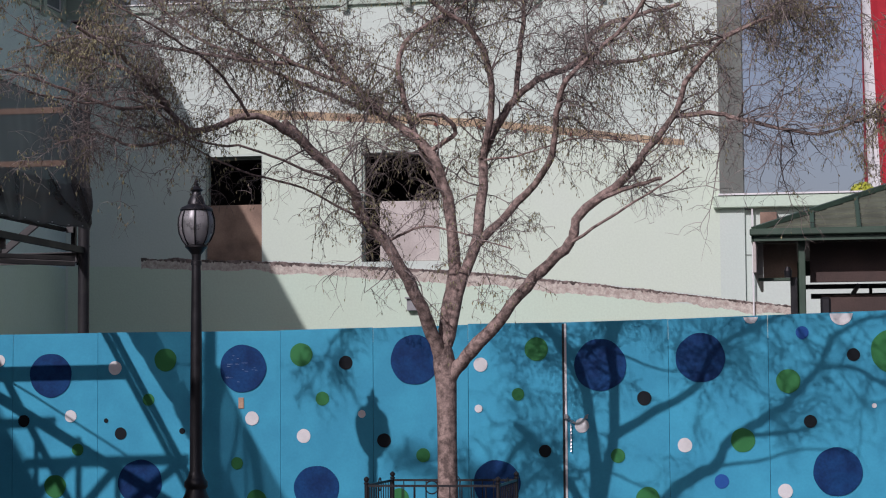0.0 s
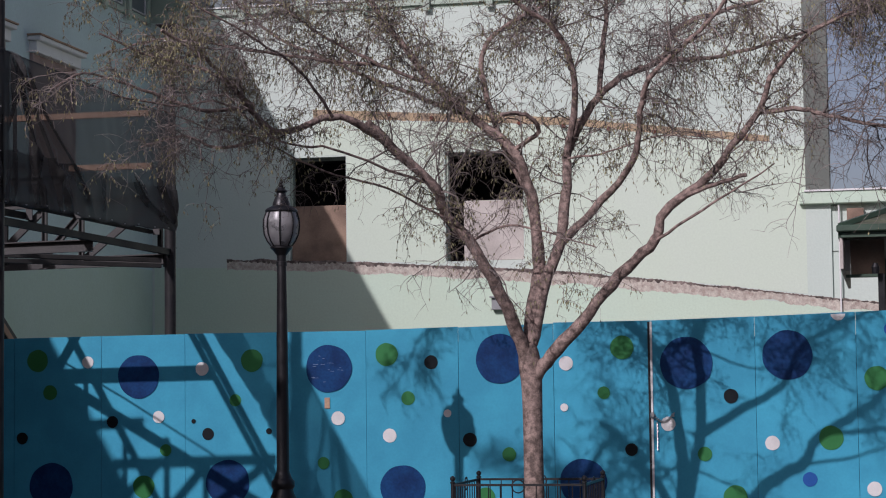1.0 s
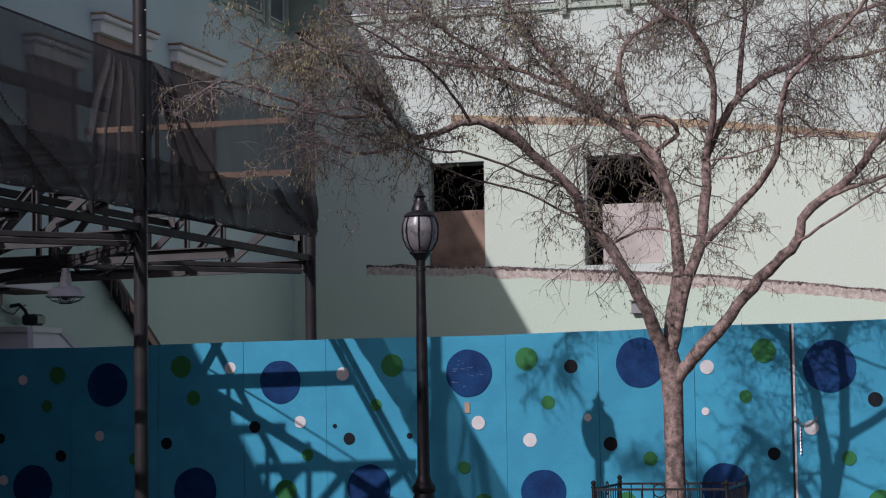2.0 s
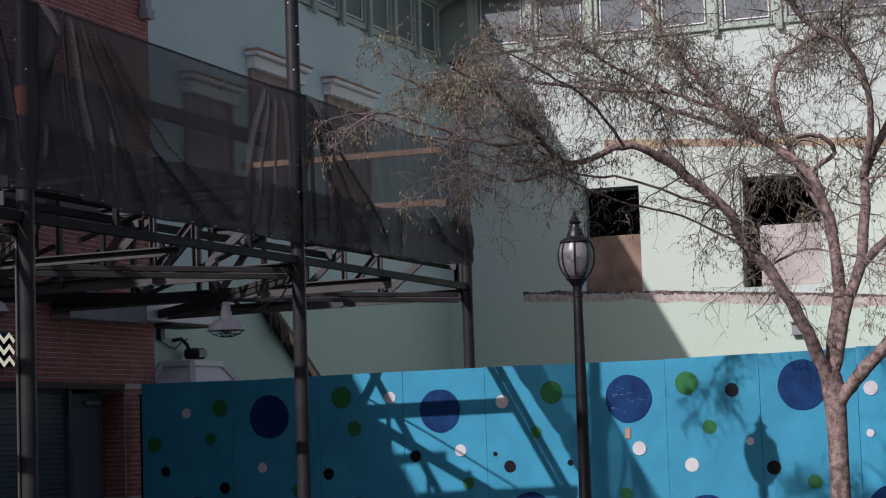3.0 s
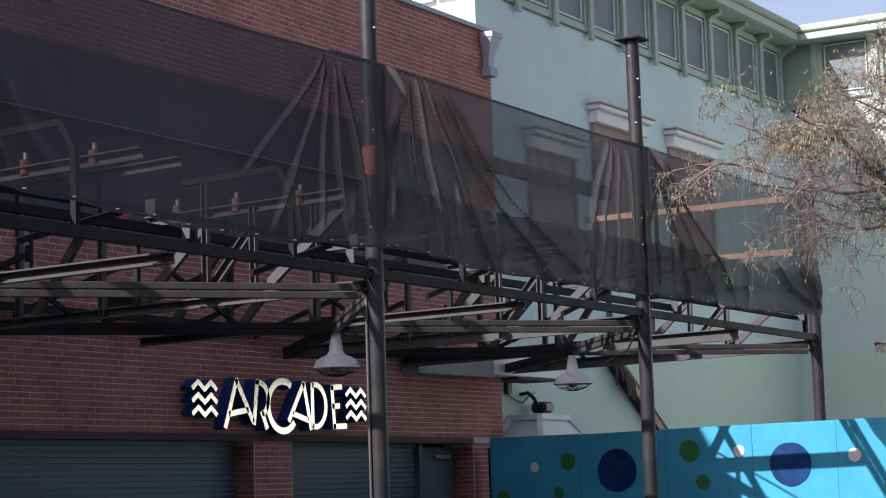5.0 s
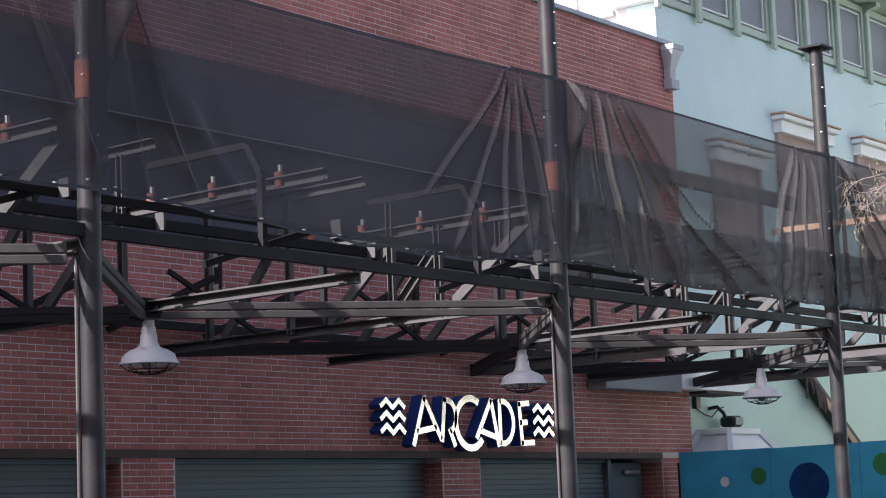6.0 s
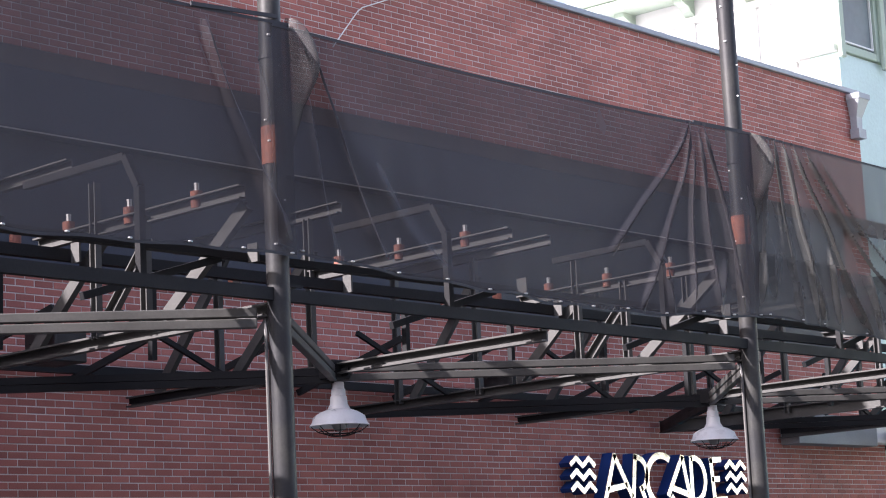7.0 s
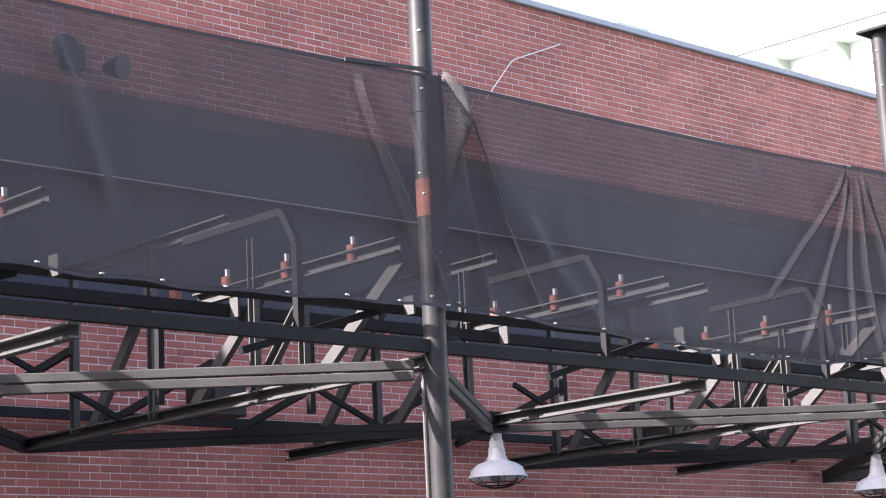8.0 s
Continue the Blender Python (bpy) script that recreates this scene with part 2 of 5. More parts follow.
# paler, more open copy of NET; the far folds' light is in its colour
NET_FAR = NET.copy()
NET_FAR.name = "dense_black_mesh_cloth"
for _q in NET_FAR.node_tree.nodes:
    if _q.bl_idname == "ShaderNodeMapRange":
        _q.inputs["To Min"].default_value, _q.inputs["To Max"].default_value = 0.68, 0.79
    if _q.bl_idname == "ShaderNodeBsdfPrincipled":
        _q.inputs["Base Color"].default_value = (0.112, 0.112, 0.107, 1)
HEM = material("black_cloth_hem", (0.03, 0.03, 0.036), 0.7, vary=0.2, scale=3, fine=80, bump=0.1)

# ---- the setting ----
X_BRICK, X_B, Y_A = -14.5, -14.9, 40.0
BRICK_END = 26.45
BRICK_TOP = 8.432
HEAD = 2.32

bm = bmesh.new()
bmesh.ops.create_grid(bm, x_segments=4, y_segments=4, size=1500)
structure("ground", bm, ASPHALT, "grey worn paving of the plaza", "ground")


def wall_with_holes(axis, plane, thick, u0, u1, z1, holes):
    """A wall in a plane across the given axis, with openings (u0, u1, z0, z1) that go through it."""
    bm = bmesh.new()
    us = sorted({u0, u1, *[h[0] for h in holes], *[h[1] for h in holes]})
    zs = sorted({0.0, z1, *[h[2] for h in holes], *[h[3] for h in holes]})
    grid = {}

    def v(i, j, k):
        if (i, j, k) not in grid:
            d = plane + k * thick
            grid[i, j, k] = bm.verts.new((us[i], d, zs[j]) if axis == "y" else (d, us[i], zs[j]))
        return grid[i, j, k]

    def solid(i, j):
        if not (0 <= i < len(us) - 1 and 0 <= j < len(zs) - 1):
            return False
        uc, zc = (us[i] + us[i + 1]) / 2, (zs[j] + zs[j + 1]) / 2
        return not any(h[0] < uc < h[1] and h[2] < zc < h[3] for h in holes)

    for i in range(len(us) - 1):
        for j in range(len(zs) - 1):
            if not solid(i, j):
                continue
            for k in (0, 1):
                bm.faces.new((v(i, j, k), v(i + 1, j, k), v(i + 1, j + 1, k), v(i, j + 1, k)))
            for di, dj, a, b in ((-1, 0, (i, j), (i, j + 1)), (1, 0, (i + 1, j), (i + 1, j + 1)), (0, -1, (i, j), (i + 1, j)), (0, 1, (i, j + 1), (i + 1, j + 1))):
                if not solid(i + di, j + dj):
                    bm.faces.new((v(*a, 0), v(*b, 0), v(*b, 1), v(*a, 1)))
    return bm


# pale green end wall with two broken-out openings
structure("wall_north", wall_with_holes("y", Y_A, 0.4, -15.3, -1.0, 9.35, [(-11.91, -10.72, 4.18, 6.39), (-8.64, -7.05, 4.18, 6.39)]), GREEN,
          "pale green stucco wall with two broken-out openings", "wall")
# added backing for the unlit room, its shade painted black
structure("wall_behind", new_box((-15.3, 43.0, 0), (-1.4, 43.2, 9.3)), DARK, "black backing behind the openings, room shade in its colour", "wall")
structure("floor_inside", new_box((-15.3, 40.4, 6.6), (-1.4, 43, 6.8)), DARK, "black slab inside the building, room shade in its colour", "ceiling")
structure("wall_west", new_box((-15.4, 26.75, 0), (X_B, 40, 9.25)), AQUA, "shaded aqua stucco wall of the tall building", "wall")
structure("wall_white", new_box((-34, 26.75, 0), (-15.4, 27.1, 10.7)), SIDING, "sunlit white siding wall of the tall building", "wall")
# two unseen walls added to cut the sky light on brick and fence
structure("sky_blocker_south", new_box((-40, -14.4, 0), (40, -14, 9)), ASPHALT, "unseen dark wall added to block sky light from the south", "wall")
structure("sky_blocker_east", new_box((15, -14, 0), (15.4, 25, 12)), ASPHALT, "unseen dark wall added to block sky light from the east", "wall")
structure("wall_low", new_box((-1.0, 40.06, 0), (14, 40.4, 5.1)), GREEN, "low pale green stucco wall", "wall")

# brick building: mortar body with recessed openings
HOLES = [(-6, 7.6, 0, HEAD), (8.6, 14.69, 0, HEAD), (15.46, 20.17, 0, HEAD), (20.97, 25.55, 0, HEAD)]
structure("wall_brick", wall_with_holes("x", X_BRICK - 0.0045, -0.5, -8, BRICK_END, BRICK_TOP, HOLES), MORTAR, "red brick wall with grey mortar joints", "wall")
structure("wall_brick_return", new_box((-30, BRICK_END - 0.3, 0), (-15.02, BRICK_END, BRICK_TOP)), MORTAR, "end wall of the brick building", "wall")
structure("roof", new_box((-30, -8, 7.7), (-15.02, BRICK_END - 0.3, 7.8)), COPING, "grey flat roof of the brick building", "roof")
structure("coping", new_box((-15.1, -8, BRICK_TOP), (X_BRICK + 0.05, BRICK_END + 0.05, BRICK_TOP + 0.075), 0.01), COPING, "grey metal coping on the brick parapet", "coping")
# inside wall of the arcade, room shade put into its black colour
structure("wall_inside", new_box((-18, -8, 0), (-17.9, BRICK_END - 0.3, 7.7)), DARK, "dark inside wall", "wall")


def roller_shutter(y0, y1):
    t = thing("roller_shutter", "closed grey steel roller shutter in a brick opening", "shutter", group="shutters of the arcade")
    n = 34
    for i in range(n):
        z = HEAD - 0.1 - (i + 1) * 0.068
        bm = bmesh.new()
        for a, b, x in ((0, 0.05, 0.0), (0.05, 0.066, -0.018)):
            box(bm, (X_BRICK - 0.30 + x - 0.01, y0, z + a), (X_BRICK - 0.28 + x, y1, z + b))
        part("slat", bm, SHUTTER, t)
    part("head_box", new_box((X_BRICK - 0.4, y0, HEAD - 0.1), (X_BRICK - 0.24, y1, HEAD)), SHUTTER, t)
    return t


roller_shutter(8.6, 14.69)
roller_shutter(15.46, 20.17)
roller_shutter(20.97, 24.35)

d = thing("door_1", "dark glazed metal door with a lever handle", "door", kind="structure")
part("leaf", new_box((X_BRICK - 0.34, 24.46, 0), (X_BRICK - 0.30, 25.44, HEAD - 0.1)), SHUTTER, d)
part("glass", new_box((X_BRICK - 0.299, 24.62, 0.3), (X_BRICK - 0.296, 25.28, HEAD - 0.3)), PANE, d)
part("closer", new_box((X_BRICK - 0.295, 24.9, HEAD - 0.26), (X_BRICK - 0.23, 25.3, HEAD - 0.2), 0.01), ZINC, d)
part("jamb", new_box((X_BRICK - 0.4, 24.36, 0), (X_BRICK - 0.2, 24.45, HEAD)), SHUTTER, d)
structure("lintel", new_box((X_BRICK - 0.2, 8.6, HEAD - 0.05), (X_BRICK + 0.004, 25.55, HEAD + 0.036)), BROWN, "brown steel lintel over the shutters", "lintel")

# dark fascia on the brick wall behind the mesh
f = thing("wall_fascia", "dark navy sheet metal fascia on the brick wall", "fascia")
part("upper_sheet", new_box((X_BRICK + 0.02, -8, 5.705), (X_BRICK + 0.30, 25.2, 6.28), 0.01), NAVY, f)
part("lower_sheet", new_box((X_BRICK + 0.02, -8, 4.55), (X_BRICK + 0.10, 25.2, 5.70)), NAVY, f)
# light on the sheet's lower edge, painted as a thin pale strip
part("lit_edge_strip", new_box((X_BRICK + 0.296, -8, 5.692), (X_BRICK + 0.306, 25.2, 5.704)), PLY2, f, "pale strip painting the lit edge of the fascia")
r = thing("wall_rail", "brown timber rail along the wall", "rail")
part("board", new_box((X_BRICK + 0.02, -8, 6.30), (X_BRICK + 0.14, 30.2, 6.52), 0.01), BROWN, r)


# ---- tall building: cornice, window band ----
def window_bay(width, height):
    """One window of the band, facing -y, with its sill at z = 0."""
    t = thing("band_window", "grey-blue window in green timber frame under the eaves", "window", group="windows under the eaves")
    bm = bmesh.new()
    w = width / 2
    for lo, hi in (((-w, -0.06, 0), (-w + 0.16, 0.02, height)), ((w - 0.16, -0.06, 0), (w, 0.02, height)), ((-w + 0.16, -0.05, 0), (w - 0.16, 0.02, 0.12)), ((-w + 0.16, -0.05, height - 0.12), (w - 0.16, 0.02, height))):
        box(bm, lo, hi, 0.008)
    part("frame", bm, TRIM, t)
    bm = bmesh.new()
    for lo, hi in (((-w + 0.20, -0.03, 0.16), (-w + 0.225, 0.0, height - 0.16)), ((w - 0.225, -0.03, 0.16), (w - 0.20, 0.0, height - 0.16)), ((-w + 0.225, -0.03, 0.16), (w - 0.225, 0.0, 0.185)), ((-w + 0.225, -0.03, height - 0.185), (w - 0.225, 0, height - 0.16))):
        box(bm, lo, hi)
    part("bead", bm, WHITE, t)
    part("pane", new_box((-w + 0.16, 0.0, 0.12), (w - 0.16, 0.015, height - 0.12)), PANE, t)
    part("mullion", new_box((-w - 0.07, -0.13, -0.13), (-w + 0.07, -0.0605, height), 0.012), TRIM, t)
    return t


PITCH = 1.307
first = window_bay(PITCH, 1.33)
first.matrix_basis = pose(X_B + 0.0, 28.0 + PITCH / 2, 9.27, 0, 0, 90)
for i in range(1, 9):
    copy_thing(first, pose(X_B, 28.0 + PITCH * (i + 0.5), 9.27, 0, 0, 90))
copy_thing(first, pose(X_B, 28.0 - PITCH * 0.5, 9.27, 0, 0, 90))
for i in range(10):
    copy_thing(first, pose(-14.2 + PITCH * (i + 0.5), Y_A, 9.42, 0, 0, 0))
structure("wall_band_west", new_box((-15.4, 26.75, 9.25), (X_B - 0.02, 40, 10.7)), TRIM, "green timber wall behind the window band", "wall")
structure("wall_band_north", new_box((-15.3, Y_A + 0.02, 9.35), (-1.0, 40.4, 10.7)), TRIM, "green timber wall behind the window band", "wall")


def cornice(name, lo, hi):
    c = thing(name, "pale green painted timber cornice with deep eaves", "cornice", kind="structure")
    bm = bmesh.new()
    box(bm, (lo[0], lo[1], 10.64), (hi[0], hi[1], 10.80), 0.015)
    part("soffit", bm, TRIM, c)
    bm = bmesh.new()
    g = 0.06
    box(bm, (lo[0] - g, lo[1] - g, 10.80), (hi[0] + g, hi[1] + g, 10.96), 0.03)
    part("crown", bm, CROWN, c)
    return c


cornice("cornice_west", (-15.6, 26.2, 0), (X_B + 0.55, 40.0, 0))
cornice("cornice_north", (X_B + 0.55, Y_A - 0.55, 0), (-0.6, 40.4, 0))
cornice("cornice_white", (-34, 26.2, 0), (-15.6, 27.1, 0))


def corbel(at, turn, mat):
    t = thing("corbel", "carved green timber corbel under the eaves", "corbel", at, "corbels", turn=turn)
    bm = bmesh.new()
    profile = [(0, 0), (-0.34, 0), (-0.34, -0.07), (-0.27, -0.10), (-0.17, -0.13), (-0.10, -0.2), (0, -0.27)]
    a = [bm.verts.new((-0.09, y, z)) for y, z in profile]
    b = [bm.verts.new((0.09, y, z)) for y, z in profile]
    bm.faces.new(a)
    bm.faces.new(b[::-1])
    for i in range(len(a)):
        j = (i + 1) % len(a)
        bm.faces.new((a[i], a[j], b[j], b[i]))
    part("block", bm, mat, t)


for i in range(10):
    corbel((X_B + 0.001, 28.0 + PITCH * i, 10.638), 90, TRIM)
for i in range(1, 10):
    corbel((-14.2 + PITCH * i, Y_A - 0.001, 10.638), 0, TRIM)
for i in range(10):
    corbel((-16.36 - 1.155 * i, 26.749, 10.638), 0, TRIM)
# panel battens on the white siding
for i in range(8):
    b = thing("siding_batten", "white timber batten on the siding", "batten", group="battens on the siding")
    part("strip", new_box((-16.36 - 1.155 * i - 0.09, 26.69, 7.8), (-16.36 - 1.155 * i + 0.09, 26.748, 10.25), 0.006), SIDING, b)
b = thing("siding_rail", "white timber rail on the siding", "rail")
part("strip", new_box((-32, 26.69, 10.252), (-15.4, 26.747, 10.36), 0.006), SIDING, b)
b = thing("sill_block", "white timber sill end at the building's corner", "sill")
part("block", new_box((-15.6, 26.55, 9.26), (X_B + 0.03, 26.747, 9.36), 0.008), SIDING, b)
part("lower_rail", new_box((-18.2, 26.66, 9.16), (-15.602, 26.747, 9.255), 0.008), SIDING, b)


def boarded_window(y0, y1, drop=0.0):
    t = thing("boarded_window", "boarded pink window under a white hood moulding", "window", group="boarded windows of the aqua wall")
    x = X_B
    part("board", new_box((x - 0.02, y0 + 0.12, 5.2), (x + 0.03, y1 - 0.1, 7.72 - drop)), PINK, t)
    bm = bmesh.new()
    box(bm, (x - 0.01, y0 + 0.02, 5.2), (x + 0.07, y0 + 0.118, 7.72 - drop), 0.006)
    box(bm, (x - 0.01, y1 - 0.098, 5.2), (x + 0.07, y1, 7.72 - drop), 0.006)
    part("casing", bm, PINK, t)
    bm = bmesh.new()
    box(bm, (x - 0.01, y0 - 0.02, 7.722 - drop), (x + 0.16, y1 + 0.04, 7.93 - drop), 0.01)
    box(bm, (x - 0.01, y0 - 0.08, 7.932 - drop), (x + 0.25, y1 + 0.1, 8.02 - drop), 0.015)
    part("hood", bm, WHITE, t)
    part("hood_cap", new_box((x - 0.01, y0 - 0.1, 8.022 - drop), (x + 0.27, y1 + 0.12, 8.05 - drop)), PLANK, t)


boarded_window(30.6, 32.6)
boarded_window(33.75, 35.75)
boarded_window(28.25, 29.9, 0.75)

# ---- end wall: boards, scars, sill ----
t = thing("opening_board", "weathered brown board closing the lower part of an opening", "board")
part("sheet", new_box((-11.90, Y_A + 0.10, 4.185), (-10.725, Y_A + 0.14, 5.40), 0.01), PLY, t)
t = thing("opening_board", "pale weathered board across the lower part of an opening", "board")
part("sheet", new_box((-8.28, Y_A + 0.06, 4.185), (-7.055, Y_A + 0.12, 5.40), 0.01), PLY2, t)
for x0, x1 in ((-11.91, -10.72), (-8.64, -7.05)):
    t = thing("window_1", "dark steel frame in a broken-out opening", "window frame", kind="structure")
    part("head", new_box((x0, Y_A + 0.15, 6.33), (x1, Y_A + 0.22, 6.388)), PILASTER, t)
    part("jamb", new_box((x0 + 0.002, Y_A + 0.05, 5.41), (x0 + 0.05, Y_A + 0.2, 6.33)), TRIM, t)


def scar(name, points, depth, mat, label, ragged=0.05):
    """A ragged strip of broken masonry along the wall, standing proud of it; points: x, top, bottom."""
    rng = random.Random(len(points) * 7 + int(depth * 1000))
    t = thing(name, label, "wall scar", kind="structure")
    n = 420
    bm = bmesh.new()
    rows = []
    for i in range(n + 1):
        x = points[0][0] + (points[-1][0] - points[0][0]) * i / n
        for a, b in zip(points, points[1:]):
            if a[0] <= x <= b[0] + 1e-6:
                k = (x - a[0]) / (b[0] - a[0])
                top, low = a[1] + (b[1] - a[1]) * k, a[2] + (b[2] - a[2]) * k
                break
        j1 = noise.noise((x * 2.2, 0, 1.0)) * ragged + rng.uniform(-0.3, 0.3) * ragged
        j2 = noise.noise((x * 1.6, 5, 1.0)) * ragged * 2.0 + noise.noise((x * 9.0, 3, 1.0)) * ragged * 0.6 + rng.uniform(-0.2, 0.2) * ragged
        d = depth * (0.8 + 0.4 * rng.random())
        rows.append([bm.verts.new((x, Y_A + 0.01, top + j1)), bm.verts.new((x, Y_A - d, top + j1 - 0.01)), bm.verts.new((x, Y_A - d * 0.6, (top + low) / 2 + j2 * 0.3)), bm.verts.new((x, Y_A - 0.004, low + j2))])
    for a, b in zip(rows, rows[1:]):
        for k in range(3):
            bm.faces.new((a[k], a[k + 1], b[k + 1], b[k]))
    part("strip", bm, mat, t)


scar("ledge_scar", [(-13.27, 4.33, 4.13), (-10.64, 4.22, 4.02), (-6.4, 3.93, 3.68), (-4.0, 3.66, 3.44), (-0.1, 3.16, 2.98)], 0.022, SCAR, "ragged dark ledge of broken masonry across the wall")
scar("ledge_edge", [(-13.27, 4.345, 4.24), (-10.64, 4.235, 4.12), (-6.4, 3.945, 3.83), (-4.0, 3.675, 3.575), (-0.1, 3.17, 3.10)], 0.034, material("sooty_masonry", (0.34, 0.27, 0.24), 0.95, vary=0.5, scale=7, fine=30, bump=0.8, second=(0.10, 0.08, 0.07), spots=0.52), "sooty dark edge of the broken ledge", 0.035)
scar("beam_scar", [(-11.4, 7.38, 7.2), (-6.3, 7.02, 6.86), (-2.15, 6.48, 6.34)], 0.035, OCHRE, "ochre scar of a removed beam across the wall", 0.02)
for i in range(9):
    k = i / 8
    t = thing("anchor_stub", "rusty cut-off anchor in the wall", "anchor", (-9.8 + 7.2 * k, Y_A - 0.03, 7.2 - 0.74 * k), "anchors along the scar")
    part("stub", tube(bmesh.new(), [(0, 0, 0), (0, -0.05, -0.01)], [0.045, 0.04], 7), RUST, t)
# painted field under the ledge, yellower than the wall above
bm = bmesh.new()
pts = [(-14.85, 0.2), (-0.2, 0.2), (-0.2, 3.02), (-4.0, 3.46), (-6.4, 3.72), (-10.64, 4.05), (-13.2, 4.16), (-14.85, 4.2)]
vs = [bm.verts.new((x, Y_A - 0.003, z)) for x, z in pts]
bm.faces.new(vs)
structure("wall_paint_field", bm, GREEN_LOW, "yellower green paint on the lower wall", "paint")
bm = bmesh.new()
pts = [(-11.4, 7.18), (-11.4, 6.42), (-10.7, 6.42), (-10.7, 4.26), (-8.66, 4.14), (-8.66, 6.42), (-7.03, 6.42), (-7.03, 4.02), (-4.0, 3.68), (-1.48, 3.37), (-1.48, 6.24), (-6.3, 6.84)]
bm.faces.new([bm.verts.new((x, Y_A - 0.0025, z)) for x, z in pts])
structure("wall_paint_patch", bm, material("mint_stucco", (0.595, 0.685, 0.575), 0.9, vary=0.1, scale=0.5, fine=25, bump=0.35, second=(0.59, 0.69, 0.56)), "mint green older paint on the upper wall", "paint")
structure("wall_paint_side", new_box((X_B - 0.01, 26.76, 0.2), (X_B + 0.004, 39.99, 4.15)), material("sea_green_stucco", (0.56, 0.71, 0.61), 0.9, vary=0.12, scale=0.6, fine=25, bump=0.35, second=(0.53, 0.68, 0.56)), "yellower green paint on the lower aqua wall", "paint")
structure("pilaster", new_box((-1.47, Y_A - 0.12, 5.36), (-1.0, Y_A + 0.06, 9.35), 0.01), PILASTER, "grey-green pilaster at the end of the wall", "pilaster")
structure("sill", new_box((-1.6, Y_A - 0.14, 5.1), (14, 40.5, 5.34), 0.015), GREEN_LOW, "pale green sill capping the low wall", "sill")
structure("sill_cap", new_box((-1.5, Y_A - 0.17, 5.342), (14, 40.5, 5.375)), WHITE, "white flashing on the sill", "sill")
t = thing("wall_box", "grey electrical box on the wall", "electrical box", (-7.6, Y_A, 3.3))
part("case", new_box((-0.1, -0.14, -0.12), (0.14, -0.004, 0.12), 0.01), SLAB, t)
part("hood", new_box((-0.13, -0.2, 0.121), (0.17, -0.004, 0.15)), SLAB, t)
t = thing("brick_pier", "short red brick pier at the wall", "pier")
part("shaft", new_box((-0.70, Y_A - 0.10, 4.75), (-0.38, Y_A + 0.05, 5.0)), PLY, t)
t = thing("access_panel", "pale green flush panel outlined on the low wall", "panel")
for lo, hi in (((-1.49, 5.065), (-0.88, 5.08)), ((-1.49, 4.18), (-0.88, 4.192)), ((-1.49, 4.193), (-1.478, 5.064))):
    part("edge_strip", new_box((lo[0], Y_A + 0.045, lo[1]), (hi[0], Y_A + 0.0585, hi[1])), PILASTER, t)
t = thing("downpipe", "white pipe down the wall", "pipe")
part("tube", tube(bmesh.new(), [(-0.85, Y_A - 0.06, 0), (-0.85, Y_A - 0.06, 5.08)], [0.018, 0.018], 8), WHITE, t)

# ---- plywood fence ----
FENCE_Y = 25.7
fence = thing("fence", "blue painted plywood fence with coloured dots", "fence", (0, FENCE_Y, 0))
SEAMS = [-14.32, -12.88, -11.55, -10.30, -9.12, -7.85, -6.64, -5.41, -4.17, -2.92, -1.62, -0.38, 1.07, 2.4]
TOPS = [2.340, 2.335, 2.350, 2.360, 2.367, 2.365, 2.365, 2.388, 2.415, 2.418, 2.445, 2.480, 2.520, 2.55]


def fence_top(x):
    return float(np.interp(x, SEAMS, TOPS))


for i in range(len(SEAMS) - 1):
    a, b = SEAMS[i] + 0.0015, SEAMS[i + 1] - 0.0025
    out = random.uniform(-0.004, 0.004)
    step = random.uniform(-0.008, 0.008)
    bm = bmesh.new()
    fr = [bm.verts.new((x, out, z)) for x, z in ((a, 0.0), (b, 0.0), (b, TOPS[i + 1] + step), (a, TOPS[i] + step))]
    bk = [bm.verts.new((v.co.x, out + 0.019, v.co.z)) for v in fr]
    bm.faces.new(fr)
    bm.faces.new(bk[::-1])
    for k in range(4):
        bm.faces.new((fr[k], fr[(k + 1) % 4], bk[(k + 1) % 4], bk[k]))
    bmesh.ops.bevel(bm, geom=list(bm.edges), offset=0.002, segments=1, affect="EDGES")
    part("panel", bm, BLUE, fence)
    # coloured black, so the seam gaps get their shade from the post
    part("post", new_box((SEAMS[i] - 0.045, 0.026, 0), (SEAMS[i] + 0.045, 0.115, 2.2)), IRON, fence)
# the dark gap beside the gate, its shade painted as a black strip
part("gate_gap", new_box((-2.962, -0.0095, 0.05), (-2.934, -0.0062, 2.41)), IRON, fence, "black strip painting the shade in the gate gap")
part("gate_edge", new_box((-2.932, -0.012, 0.05), (-2.906, -0.0062, 2.41)), WHITE, fence, "white metal gate edge")


def dots(color, rows):
    for k, (s, z, r) in enumerate(rows):
        bm = bmesh.new()
        n = 40
        top = fence_top(s) - 0.012
        ring = []
        for j in range(n):
            a = 2 * math.pi * j / n
            rr = r * (1 + 0.012 * math.sin(3 * a + k) + 0.008 * math.sin(7 * a + 2 * k))
            ring.append((s + rr * math.cos(a), max(0.03, min(top, z + rr * math.sin(a)))))
        y = -0.0075 - 0.0003 * (k % 3)
        front = [bm.verts.new((x, y, zz)) for x, zz in ring]
        back = [bm.verts.new((x, y + 0.001, zz)) for x, zz in ring]
        bm.faces.new(front)
        for j in range(n):
            bm.faces.new((front[j], front[(j + 1) % n], back[(j + 1) % n], back[j]))
        bmesh.ops.remove_doubles(bm, verts=bm.verts, dist=1e-5)
        part("painted_dot", bm, DOT[color], fence, f"{'dark blue' if color == 'navy' else color} painted dot")


